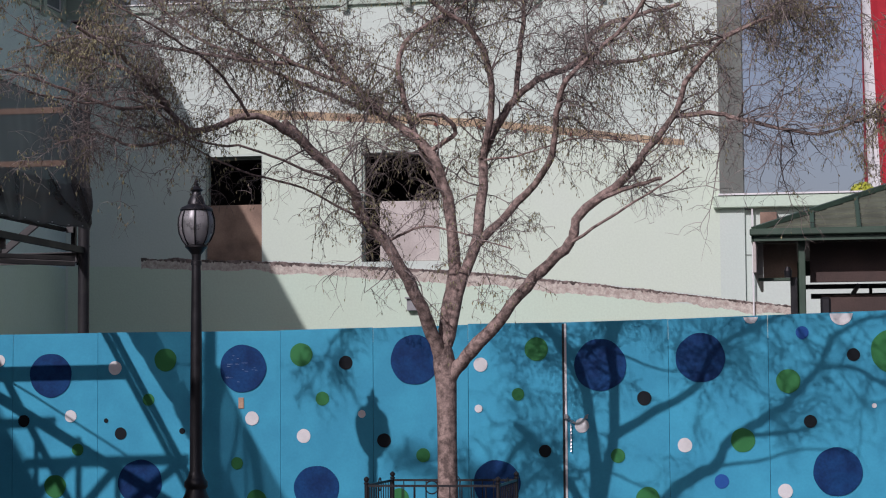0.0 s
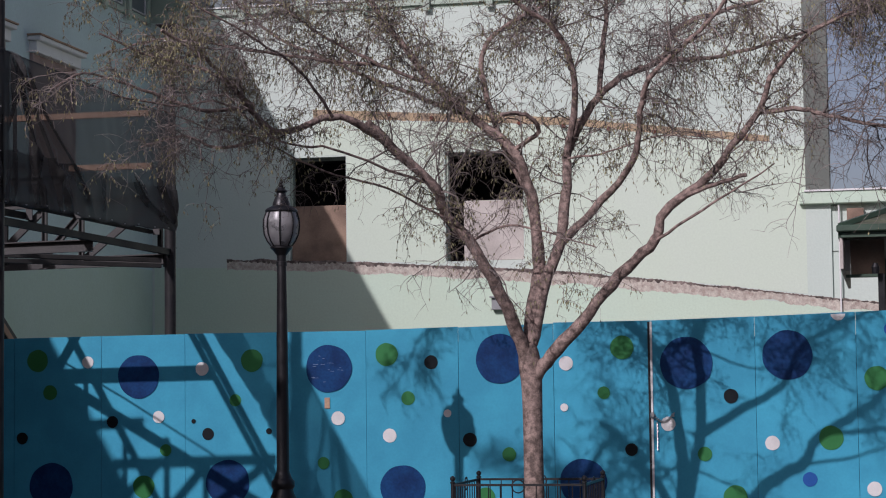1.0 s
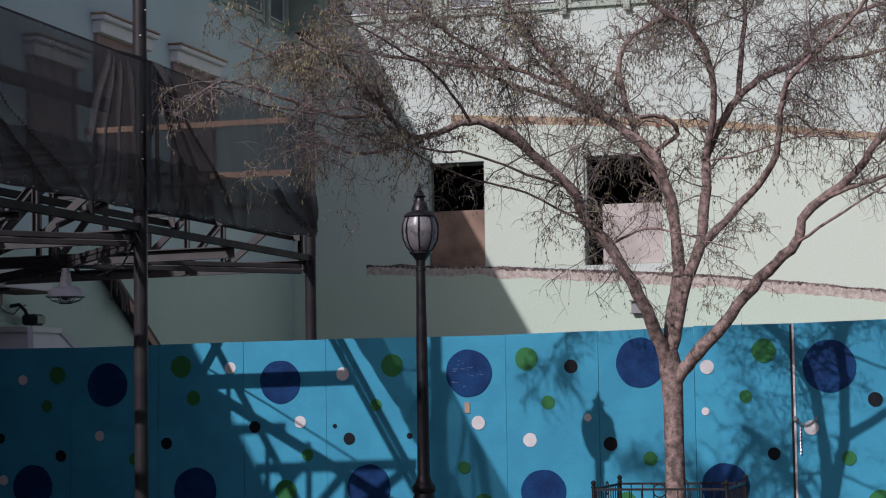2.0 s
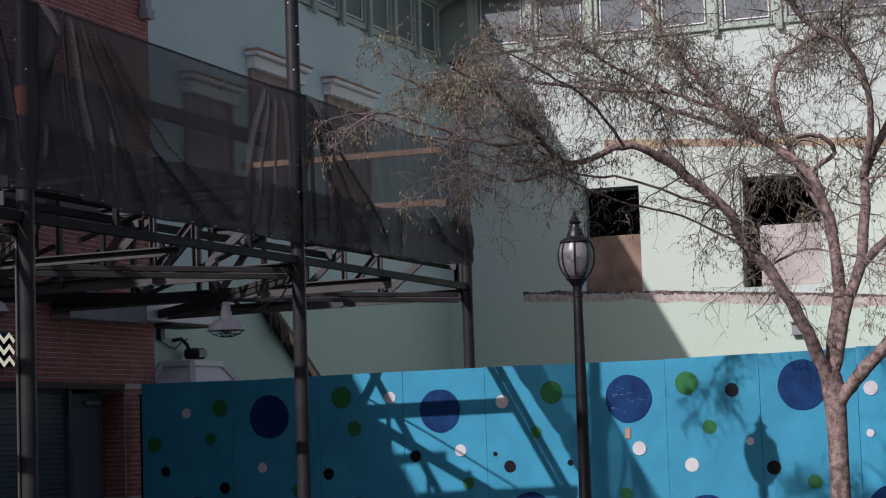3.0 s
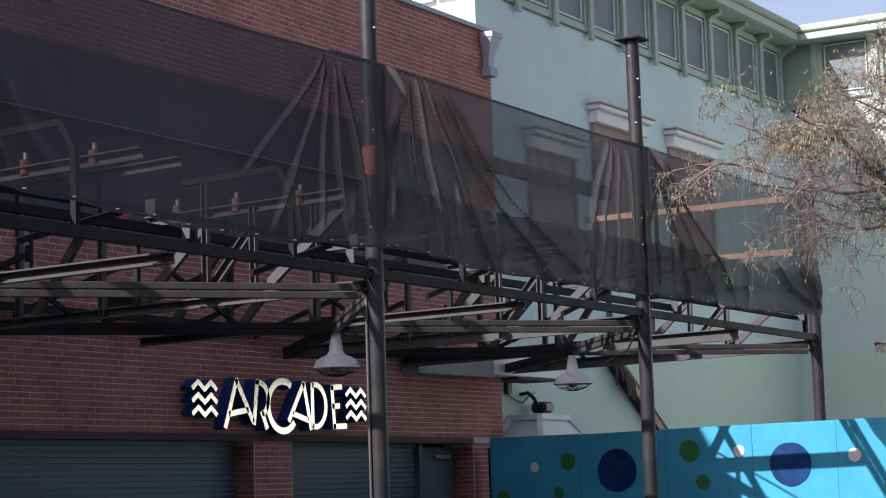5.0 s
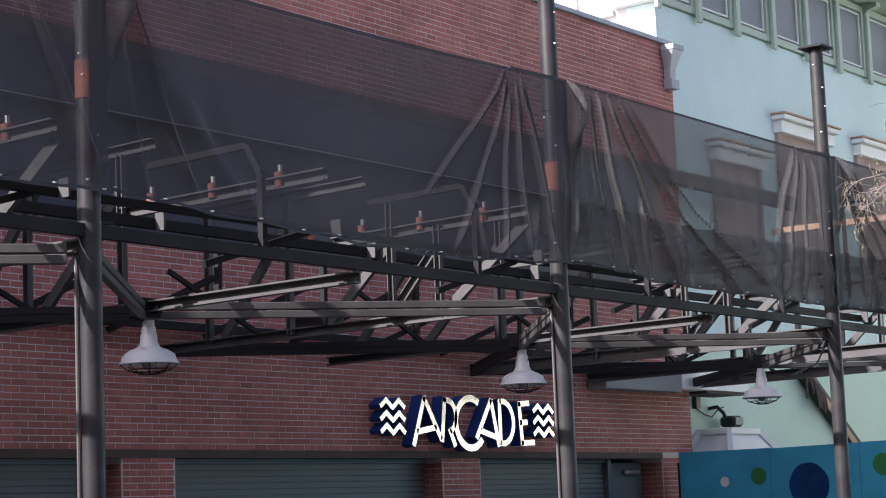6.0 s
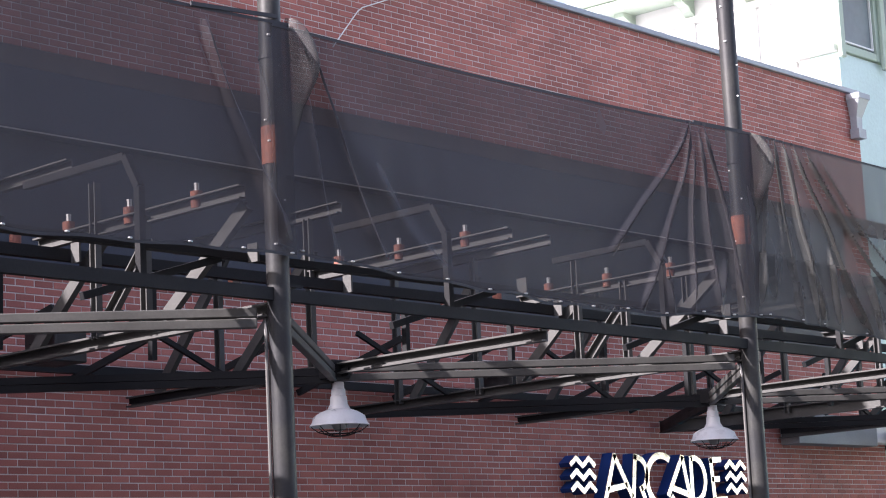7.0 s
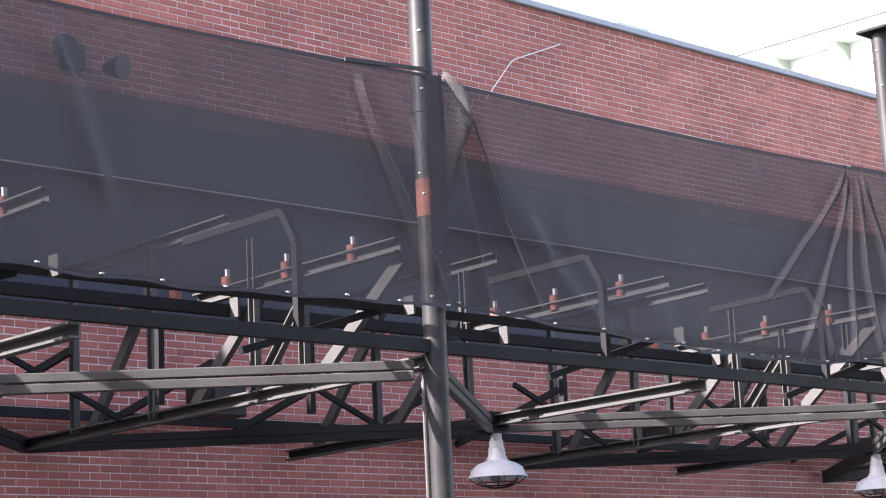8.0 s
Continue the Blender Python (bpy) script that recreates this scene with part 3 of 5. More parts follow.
dots("white", [(-10.49, 2.01, 0.08), (-8.88, 1.9, 0.09), (-9.49, 1.27, 0.08), (-7.02, 1.23, 0.09), (-6.33, 1.0, 0.09), (-5.56, 1.28, 0.05), (-4.01, 1.9, 0.09), (-4.04, 1.34, 0.05), (-2.72, 1.12, 0.09), (-1.43, 0.87, 0.09), (-0.2, 0.3, 0.09), (-0.59, 2.47, 0.09)])
dots("white", [(0.52, 2.49, 0.14), (0.9, 1.35, 0.03), (-13.6, 1.9, 0.07), (-12.43, 1.11, 0.07), (-13.9, 0.51, 0.07)])
dots("navy", [(-9.77, 1.81, 0.29), (-7.14, 1.88, 0.31), (-4.86, 1.97, 0.32), (-2.48, 1.88, 0.33), (-1.22, 1.96, 0.31), (-8.53, 0.4, 0.3), (-6.16, 0.32, 0.3), (-3.81, 0.39, 0.3), (0.44, 0.54, 0.3), (-12.31, 1.81, 0.3), (-13.45, 0.42, 0.3), (-11.01, 0.36, 0.31)])
dots("royal", [(0.04, 2.26, 0.08), (-0.98, 0.42, 0.09)])
dots("green", [(-8.19, 2.0, 0.15), (-6.36, 2.05, 0.15), (-6.08, 1.48, 0.09), (-8.42, 1.48, 0.08), (-3.29, 2.09, 0.15), (-3.53, 1.52, 0.08), (-0.14, 1.66, 0.15), (1.14, 2.02, 0.27), (-0.71, 0.93, 0.15), (-2.27, 0.74, 0.09), (-4.76, 0.75, 0.09), (-9.39, 0.83, 0.08)])
dots("green", [(-9.7, 0.35, 0.15), (-7.22, 0.65, 0.08), (-6.96, 0.18, 0.13), (-5.07, 0.21, 0.12), (-1.9, 0.2, 0.15), (-11.21, 2.04, 0.15), (-13.07, 1.96, 0.12), (-13.23, 1.53, 0.08), (-14.12, 1.47, 0.11), (-11.03, 1.61, 0.1), (-11.9, 0.79, 0.09)])
dots("black", [(-10.14, 1.21, 0.08), (-9.0, 1.21, 0.03), (-8.8, 1.04, 0.08), (-7.96, 1.07, 0.04), (-5.77, 1.94, 0.09), (-5.27, 0.94, 0.09), (-3.19, 0.8, 0.08), (-1.93, 1.46, 0.09), (0.12, 1.16, 0.08), (0.66, 1.98, 0.08), (-13.02, 0.84, 0.08), (-13.95, 1.09, 0.07)])
dots("black", [(-11.43, 1.0, 0.08)])
part("paint_scrape", new_box((-7.20, -0.009, 1.36), (-7.13, -0.0065, 1.50), 0.0005), PLANK, fence, "bare wood scrape in the paint")

# scratches through a dark dot
CHALK = plain("scuffed_blue_paint", (0.22, 0.30, 0.46))
srng = random.Random(8)
for k in range(15):
    x, z, l = -7.14 + srng.uniform(-0.22, 0.2), 1.86 + srng.uniform(-0.2, 0.2), srng.uniform(0.015, 0.09)
    part("paint_scratch", new_box((x - l / 2, -0.0098, z - 0.003), (x + l / 2, -0.0086, z + srng.uniform(-0.001, 0.002))), CHALK, fence, "pale scratch in the paint")

# chain and padlock on the gate
c = thing("gate_chain", "steel chain with padlock through the fence gate", "chain", (-14.66, FENCE_Y, 0))
for k in range(13):
    a = k / 12
    x, z = 11.74 + 0.27 * a, 1.25 - 0.10 * math.sin(a * math.pi)
    part("link", tube(bmesh.new(), [(x - 0.016, -0.024, z - 0.008), (x, -0.03, z), (x + 0.016, -0.024, z + 0.008)], [0.008] * 3, 6), ZINC, c)
for k in range(16):
    part("link", tube(bmesh.new(), [(11.80 + 0.008 * (k % 2), -0.022, 1.14 - 0.022 * k), (11.80, -0.028, 1.122 - 0.022 * k)], [0.008] * 2, 6), ZINC, c)
part("padlock", new_box((11.72, -0.05, 1.2), (11.77, -0.02, 1.265), 0.006), ZINC, c)
part("padlock", new_box((11.985, -0.05, 1.205), (12.02, -0.02, 1.25), 0.006), ZINC, c)

# ---- steel canopy in front of the brick wall ----
K = 0.955
FRAME_Y = [3.95, 9.86, 15.87, 21.77, 27.57]
ROWS_Y = [3.95, 6.9, 9.86, 12.87, 15.87, 18.82, 21.77, 24.67, 27.57]
WALL_X = -15.12


def cp(x, y, z):
    """A place of the canopy's setting-out, in metres."""
    return Vector((x * K, y * K, 1.55 + (z - 1.55) * K))


def canopy_post(y, conduit, primer):
    base = cp(-10, y, 1.55)
    t = thing("canopy_post", "black steel pipe post with a flat top plate", "post", (base.x, base.y, 0), "posts of the canopy")
    r = 0.078
    top = cp(0, 0, 6.86).z + (0.1 if y == 15.87 else 0.0)
    part("pipe", turned(bmesh.new(), [(r, 0), (r, top)], sides=24), POST_STEEL, t, smooth=True)
    part("top_plate", new_box((-0.15, -0.15, top), (0.15, 0.15, top + 0.025), 0.004), STEEL, t)
    part("base_plate", new_box((-0.17, -0.17, 0), (0.17, 0.17, 0.025), 0.004), STEEL, t)
    z = cp(0, 0, 4.52).z
    if primer:
        part("primer_band", turned(bmesh.new(), [(r, 0), (r + 0.004, 0.002), (r + 0.004, 0.26), (r, 0.262)], (0, 0, z), 24), RUST, t, "red primer patch", True)
    part("tie_band", turned(bmesh.new(), [(r, 0), (r + 0.007, 0.002), (r + 0.007, 0.03), (r, 0.032)], (0, 0, cp(0, 0, 5.28).z), 24), IRON, t)
    z = cp(0, 0, 3.6).z
    bm = bmesh.new()
    box(bm, (-0.012, 0.05, z + 0.06), (0.012, 0.22, z + 0.08))
    box(bm, (-0.1, -0.012, z - 0.2), (-0.05, 0.012, z + 0.06))
    part("gusset", bm, STEEL, t)
    for i in range(10):
        zz = 3.9 + 0.29 * i + random.uniform(-0.1, 0.1)
        a = random.uniform(-2.2, 0.2)
        part("weld_spot", turned(bmesh.new(), [(0.012, -0.006), (0.014, 0), (0.012, 0.006)], ((r - 0.002) * math.cos(a), (r - 0.002) * math.sin(a), zz), 6), WHITE, t)
    if conduit:
        c = cp(0, 0, 3.42).z
        part("conduit", tube(bmesh.new(), [(-0.045, -0.085, 0.02), (-0.045, -0.085, c - 0.1), (-0.06, -0.07, c - 0.02), (-0.14, 0.0, c + 0.06), (-0.28, 0.1, c + 0.08)], [0.013] * 5, 8), CONDUIT, t, "thin grey conduit")
    return t


for i, y in enumerate(FRAME_Y):
    canopy_post(y, i < 3, i in (1, 2))

BEAMS = "beams of the canopy"


def steel(name, label, bm, mat=None):
    t = thing(name, label, "beam", group=BEAMS)
    part("bar", bm, mat or STEEL, t)
    return t


# edge beams from post to post
for a, b in zip([-2.0] + FRAME_Y, FRAME_Y):
    steel("edge_beam", "black steel tube edge beam between posts", beam(bmesh.new(), cp(-10, a, 3.6), cp(-10, b, 3.6), 0.06, 0.085))
steel("wall_beam", "black steel beam along the brick wall", beam(bmesh.new(), cp(WALL_X + 0.06, -6, 3.72), cp(WALL_X + 0.06, 25.0, 3.72), 0.08, 0.08))
# purlins along the canopy
for x, z, h in ((-10.25, 3.90, 0.05), (-12.2, 4.19, 0.09), (-13.6, 4.36, 0.09)):
    bm = bmesh.new()
    channel(bm, cp(x, -2, z), cp(x, 27.6, z), 0.07, h * K, 0.012, -1)
    purlin = steel("purlin", "black steel channel purlin with clips", bm)
    for y in ROWS_Y:
        c = cp(x, y, z)
        part("clip", new_box((c.x + 0.005, c.y - 0.05, c.z - h * K / 2 - 0.02), (c.x + 0.10, c.y - 0.03, c.z + h * K / 2 + 0.06)), DECK, purlin)
        part("bolt", turned(bmesh.new(), [(0.016, 0), (0.016, 0.02)], (c.x + 0.03, c.y, c.z + h * K / 2), 8), ZINC, purlin)


def cross_frame(y, post_line):
    """A cross truss from the wall to the edge beam with its cut-off rafters and studs."""
    t = thing("cross_truss", "black and grey steel cross truss with red capped studs", "truss", group="cross trusses of the canopy")
    bm = bmesh.new()
    end = -10.05 if post_line else -10.0
    channel(bm, cp(WALL_X, y, 3.44), cp(end, y, 3.50), 0.07, 0.15 if y > 20 else 0.095, 0.014)
    part("bottom_chord", bm, DECK, t, "grey steel channel")
    bm = bmesh.new()
    channel(bm, cp(-12.65, y, 4.33), cp(-10.3, y, 4.38), 0.06, 0.10, 0.012)
    part("rafter", bm, DECK, t)
    bm = bmesh.new()
    channel(bm, cp(-14.4, y, 4.84), cp(-12.22, y, 4.90), 0.06, 0.10, 0.012)
    part("rafter", bm, DECK, t)
    for x, z0, z1 in ((-11.9, 3.5, 4.70), (-11.33, 3.5, 4.36), (-13.2, 3.45, 4.85), (-14.3, 3.45, 4.85)) if post_line else ((-12.6, 3.5, 4.85), (-13.8, 3.45, 4.85)):
        bm = bmesh.new()
        channel(bm, cp(x, y - 0.03, z0), cp(x + 0.001, y - 0.03, z1), 0.05, 0.07, 0.01)
        part("stud_post", bm, DECK, t)
    webs = (((-10.35, 4.30), (-11.3, 3.56)), ((-11.9, 4.33), (-12.8, 3.52)), ((-13.25, 4.7), (-14.2, 3.5)), ((-11.95, 3.55), (-11.36, 4.2)))
    for a, b in webs if post_line else (((-12.65, 4.6), (-13.75, 3.52)), ((-13.8, 4.7), (-14.8, 3.5))):
        bm = bmesh.new()
        p, q = cp(a[0], y + 0.04, a[1]), cp(b[0], y + 0.04, b[1])
        channel(bm, p, q, 0.05, 0.09, 0.01)
        part("diagonal", bm, DECK, t)
    for x in (-10.81, -11.56, -12.28, -12.95, -13.65) if y < 17 else ():
        z = cp(0, 0, 4.36).z
        c = cp(x, y, 0)
        cap = part("cap", turned(bmesh.new(), [(0.042, -0.02), (0.042, 0.0), (0.046, 0.02), (0.046, 0.10), (0.03, 0.105)], (c.x, c.y, z), 12), RUST, t, "red primed stud cap", True)
        part("stud", turned(bmesh.new(), [(0.018, 0.1), (0.018, 0.145), (0.02, 0.147), (0.02, 0.16)], (c.x, c.y, z), 8), ZINC, cap)
    return t


for y in ROWS_Y:
    cross_frame(y, y in FRAME_Y)

# thin lacing bars in the depth of the canopy
for y0, y1 in zip(FRAME_Y, FRAME_Y[1:]):
    step = (y1 - y0) / 4
    for k in range(4):
        ya, yb = y0 + step * k, y0 + step * (k + 1)
        za, zb = (3.5, 4.06) if k % 2 else (4.06, 3.5)
        if y0 < 20 and k % 2:
            steel("lacing_bar", "thin black steel lacing bar of the canopy", beam(bmesh.new(), cp(-10.32, ya, 3.52), cp(-10.32, yb - 0.25, 3.88), 0.04, 0.05))
        if k % 2:
            steel("lacing_bar", "thin black steel lacing bar of the canopy", beam(bmesh.new(), cp(-13.6, ya + 0.1, zb - 0.02), cp(-13.6, yb - 0.1, za), 0.035, 0.045))
        steel("wall_knee", "black steel knee bracket from the brick wall", beam(bmesh.new(), cp(WALL_X + 0.02, ya + step / 2, 3.62), cp(-14.0, ya + step * 0.8, 4.10), 0.05, 0.06))
        steel("hanger_bar", "short black steel hanger of the canopy", beam(bmesh.new(), cp(-12.2, ya + step / 2, 3.42), cp(-12.2, ya + step / 2 + 0.01, 4.1), 0.05, 0.05))

# bent brackets behind the edge beam
for i, y in enumerate((5.4, 8.2, 11.3, 14.2, 17.2, 20.2)):
    bm = bmesh.new()
    beam(bm, cp(-11.3, y + 0.5, 4.45), cp(-10.25, y + 0.52, 4.48), 0.05, 0.05)
    beam(bm, cp(-10.25, y + 0.52, 4.48), cp(-10.12, y + 0.52, 4.25), 0.05, 0.05)
    beam(bm, cp(-10.12, y + 0.52, 4.25), cp(-10.12, y + 0.52, 3.66), 0.05, 0.05)
    steel("bent_bracket", "black bent steel bracket behind the edge beam", bm)

# diagonal bracing in plan: wall, hub, post
HUB_X = -12.4
for i in range(len(FRAME_Y) - 1):
    y0, y1 = FRAME_Y[i], FRAME_Y[i + 1]
    ym = (y0 + y1) / 2
    for ya, yb in ((y0, y1), (y1, y0)):
        t = thing("brace", "black double steel brace from wall to hub", "brace", group=BEAMS)
        for s in (-0.034, 0.034):
            part("bar", beam(bmesh.new(), cp(WALL_X, ya, 3.44 + s), cp(HUB_X, ym, 3.42 + s), 0.06, 0.06), STEEL, t)
        t = thing("brace", "grey double steel brace from hub to post", "brace", group=BEAMS)
        for s in (-0.038, 0.038):
            bm = bmesh.new()
            beam(bm, cp(HUB_X, ym, 3.44 + s), cp(-10.1, yb + (0.12 if yb < ym else -0.12), 3.44 + s), 0.06, 0.062)
            bmesh.ops.bevel(bm, geom=list(bm.edges), offset=0.006, segments=1, affect="EDGES")
            part("bar", bm, DECK, t)
    h = thing("brace_hub", "black steel hub plate with punched holes", "hub", cp(HUB_X, ym, 3.445), "hubs of the bracing")
    part("plate", new_box((-0.11, -0.11, -0.06), (0.11, 0.11, 0.10), 0.01), STEEL, h)
    d = thing("duct_box", "black junction box hung under the canopy", "box", cp(-13.6, y0 + 0.9, 3.68), "junction boxes of the canopy")
    part("case", new_box((-0.2, -0.16, -0.13), (0.2, 0.16, 0.13), 0.01), IRON, d)
    for k in range(3):
        part("knockout", turned(bmesh.new(), [(0.025, -0.004), (0.025, 0.004)], (-0.1 + 0.1 * k, -0.164, 0.03), 10), DARK, d)
    bm = bmesh.new()
    beam(bm, cp(WALL_X, ym, 3.46), cp(HUB_X + 0.2, ym, 3.44), 0.05, 0.07)
    steel("strut", "black steel strut from the wall to the hub", bm)


def pendant_lamp(at):
    t = thing("pendant_lamp", "white enamel dome lamp with a wire guard", "lamp", at, "lamps under the canopy")
    part("neck", turned(bmesh.new(), [(0.035, 0.0), (0.05, -0.005), (0.052, -0.06), (0.06, -0.065), (0.062, -0.12), (0.07, -0.125), (0.075, -0.19), (0.1, -0.235)], sides=20), ENAMEL, t, smooth=True)
    bm = bmesh.new()
    turned(bm, [(0.1, -0.232), (0.16, -0.255), (0.215, -0.29), (0.235, -0.345), (0.258, -0.372), (0.25, -0.376), (0.22, -0.345), (0.1, -0.26)], sides=32)
    part("shade", bm, ENAMEL, t, smooth=True)
    part("bulb", turned(bmesh.new(), [(0.03, -0.262), (0.06, -0.30), (0.075, -0.35), (0.05, -0.40), (0.01, -0.42)], sides=16), FROST, t, smooth=True)
    for k in range(8):
        a = math.pi * 2 * k / 8
        part("guard_wire", tube(bmesh.new(), [(0.24 * math.cos(a), 0.24 * math.sin(a), -0.374), (0.18 * math.cos(a), 0.18 * math.sin(a), -0.42), (0.07 * math.cos(a), 0.07 * math.sin(a), -0.455), (0, 0, -0.46)], [0.004] * 4, 5), STEEL, t)
    for r, z in ((0.18, -0.42), (0.1, -0.445)):
        ring = [(r * math.cos(a), r * math.sin(a), z) for a in (math.pi * 2 * k / 24 for k in range(25))]
        part("guard_ring", tube(bmesh.new(), ring, [0.004] * 25, 5, False), STEEL, t)
    part("hanger", turned(bmesh.new(), [(0.05, -0.002), (0.05, 0.05)], sides=12), STEEL, t)
    return t


for y in (6.9, 12.92, 18.83, 24.62):
    pendant_lamp(cp(HUB_X, y, 3.37))

# planks left on the last frame
for x0, x1, z in ((-12.95, -9.85, 5.43), (-11.02, -9.8, 4.70)):
    t = thing("timber_plank", "raw orange timber plank behind the mesh", "plank", group="planks on the end frame")
    part("board", new_box((x0, 26.30, z - 0.035), (x1, 26.36, z + 0.05), 0.004), PLANK, t)
for x in (-12.2, -9.72):
    steel("end_upright", "black steel upright of the end frame", beam(bmesh.new(), (x, 26.40, 3.5), (x, 26.40, 5.7 if x > -10 else 5.5), 0.06, 0.06))


# ---- mesh cloth between the posts ----
def mesh_cloth(y0, y1, top_a, top_m, top_b, low_a, low_m, low_b, seed, creases, mat, plane):
    """A cloth tied to the posts at its top corners. Each crease runs from d0 below the top hem to d1 at the lower hem
    (metres from the first post, or back from the second where negative), between two shares of the drop, so high and so wide."""
    y0, y1 = y0 - 0.095, y1 + 0.095
    t = thing("mesh_cloth", "torn black shade cloth tied between the posts", "cloth", group="cloths of the canopy")
    nu, nv = 430, 52
    rng = random.Random(seed)
    ph = [rng.uniform(0, 6.28) for _ in range(6)]
    verts, faces = [], []
    span = y1 - y0
    lines = []
    for d0, d1, bow, v0, v1, high, wide in creases:
        a, b = (d0, d1) if d0 >= 0 and d1 >= 0 else (span + d0, span + d1)
        lines.append((a, b, bow, v0, v1, high, wide, rng.uniform(0, 20)))
    for j in range(nv + 1):
        v = j / nv
        for k in range(nu + 1):
            u = k / nu
            d = span * u
            edge = min(d, span - d)
            top = top_a * (1 - u) * (1 - 2 * u) + top_m * 4 * u * (1 - u) + top_b * u * (2 * u - 1)
            low = low_a * (1 - u) * (1 - 2 * u) + low_m * 4 * u * (1 - u) + low_b * u * (2 * u - 1)
            low += 0.010 * math.sin(u * 46 + ph[0]) + 0.012 * noise.noise((d * 2.1, 3.0, seed))
            z = top + (low - top) * v
            x = 0.05 * math.sin(1.9 * d + ph[2] + 1.2 * v) * v + 0.07 * noise.noise((d * 0.8, z, seed)) * min(1, v * 3)
            x += 0.016 * noise.noise((d * 4.0 - 1.5 * v, z * 0.8, seed + 5)) * min(1, v * 4)
            shift = 0.0
            for a, b, bow, v0, v1, high, wide, salt in lines:
                if not v0 - 0.06 < v < v1 + 0.06:
                    continue
                at = a + (b - a) * v ** bow + 0.035 * noise.noise((v * 3.0, salt, seed))
                w = wide * (0.30 + 0.46 * v) * (1 + 0.3 * noise.noise((v * 4.0, salt, 1.0)))
                q = (d - at) / w
                if abs(q) > 5:
                    continue
                ends = min(1.0, max(0.0, (v - v0 + 0.06) / 0.18)) * min(1.0, max(0.0, (v1 + 0.06 - v) / 0.18))
                ends = ends * ends * (3 - 2 * ends)
                ridge = 1 / math.cosh(q * 1.3) - 0.35 * math.exp(-((q - 1.9) / 1.1) ** 2)
                x += high * ends * ridge
                shift -= 0.75 * high * ends / math.cosh(q)
            hold = min(1.0, edge / 0.16)
            verts.append(tuple(cp(plane + x * hold, y0 + d + shift * hold, z)))
    for j in range(nv):
        for k in range(nu):
            a = j * (nu + 1) + k
            faces.append((a, a + 1, a + nu + 2, a + nu + 1))
    me = bpy.data.meshes.new("cloth")
    me.from_pydata(verts, [], faces)
    me.polygons.foreach_set("use_smooth", [True] * len(faces))
    me.materials.append(mat)
    ob = new("cloth", me)
    ob.parent = t
    if mat == NET_FAR:
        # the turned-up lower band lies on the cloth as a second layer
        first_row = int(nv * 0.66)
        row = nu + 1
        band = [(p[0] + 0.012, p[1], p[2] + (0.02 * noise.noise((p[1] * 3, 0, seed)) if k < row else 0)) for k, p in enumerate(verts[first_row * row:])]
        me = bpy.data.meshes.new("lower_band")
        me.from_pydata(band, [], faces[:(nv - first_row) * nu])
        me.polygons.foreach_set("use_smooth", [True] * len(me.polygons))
        me.materials.append(NET_FAR)
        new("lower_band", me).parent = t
    for name, row, w in (("top_hem", 0, 0.022), ("bottom_hem", nv, 0.02)):
        bm = bmesh.new()
        ring = []
        for k in range(0, nu + 1, 2):
            p = Vector(verts[row * (nu + 1) + k]) + Vector((0.006, 0, 0))
            ring.append((bm.verts.new(p + Vector((0, 0, w * 0.2))), bm.verts.new(p - Vector((0, 0, w * 0.8)))))
        for a, b in zip(ring, ring[1:]):
            bm.faces.new((a[0], b[0], b[1], a[1]))
        part(name, bm, HEM, t, "dark doubled hem")
    for k in range(17, nu, 34):
        p = Vector(verts[nv * (nu + 1) + k])
        part("grommet", turned(bmesh.new(), [(0.014, -0.005), (0.016, 0), (0.014, 0.005)], p + Vector((0.012, 0, 0.01)), 8), ZINC, t)
    return t


mesh_cloth(3.95, 9.86, 5.50, 5.47, 5.54, 3.88, 3.83, 3.875, 3, [
    (-0.85, -0.02, 1.2, 0.05, 0.95, 0.12, 0.10), (-1.0, -0.35, 1.0, 0.1, 0.7, 0.05, 0.16), (2.75, 3.35, 1.0, 0.05, 0.75, 0.06, 0.15), (-0.45, -0.1, 0.8, 0.2, 0.8, 0.06, 0.06)], NET, -9.90)
mesh_cloth(9.86, 15.87, 5.51, 5.50, 5.575, 3.92, 3.765, 3.85, 4, [
    (0.40, 1.15, 1.5, 0.08, 0.95, 0.11, 0.09), (0.25, 0.55, 1.3, 0.3, 1.0, 0.08, 0.07), (0.55, 1.75, 1.6, 0.5, 1.0, 0.05, 0.14),
    (-1.02, -2.8, 1.15, 0.02, 0.74, 0.11, 0.055), (-1.0, -1.85, 1.3, 0.05, 1.0, 0.085, 0.045), (-0.95, -1.18, 1.2, 0.15, 1.0, 0.07, 0.04),
    (-0.9, -0.75, 1.0, 0.05, 1.0, 0.08, 0.05), (-0.8, -0.32, 1.0, 0.02, 0.95, 0.09, 0.06), (-1.6, -1.45, 1.0, 0.72, 1.0, 0.07, 0.035), (-0.2, -0.75, 1.0, 0.7, 0.98, 0.07, 0.05)], NET, -9.885)
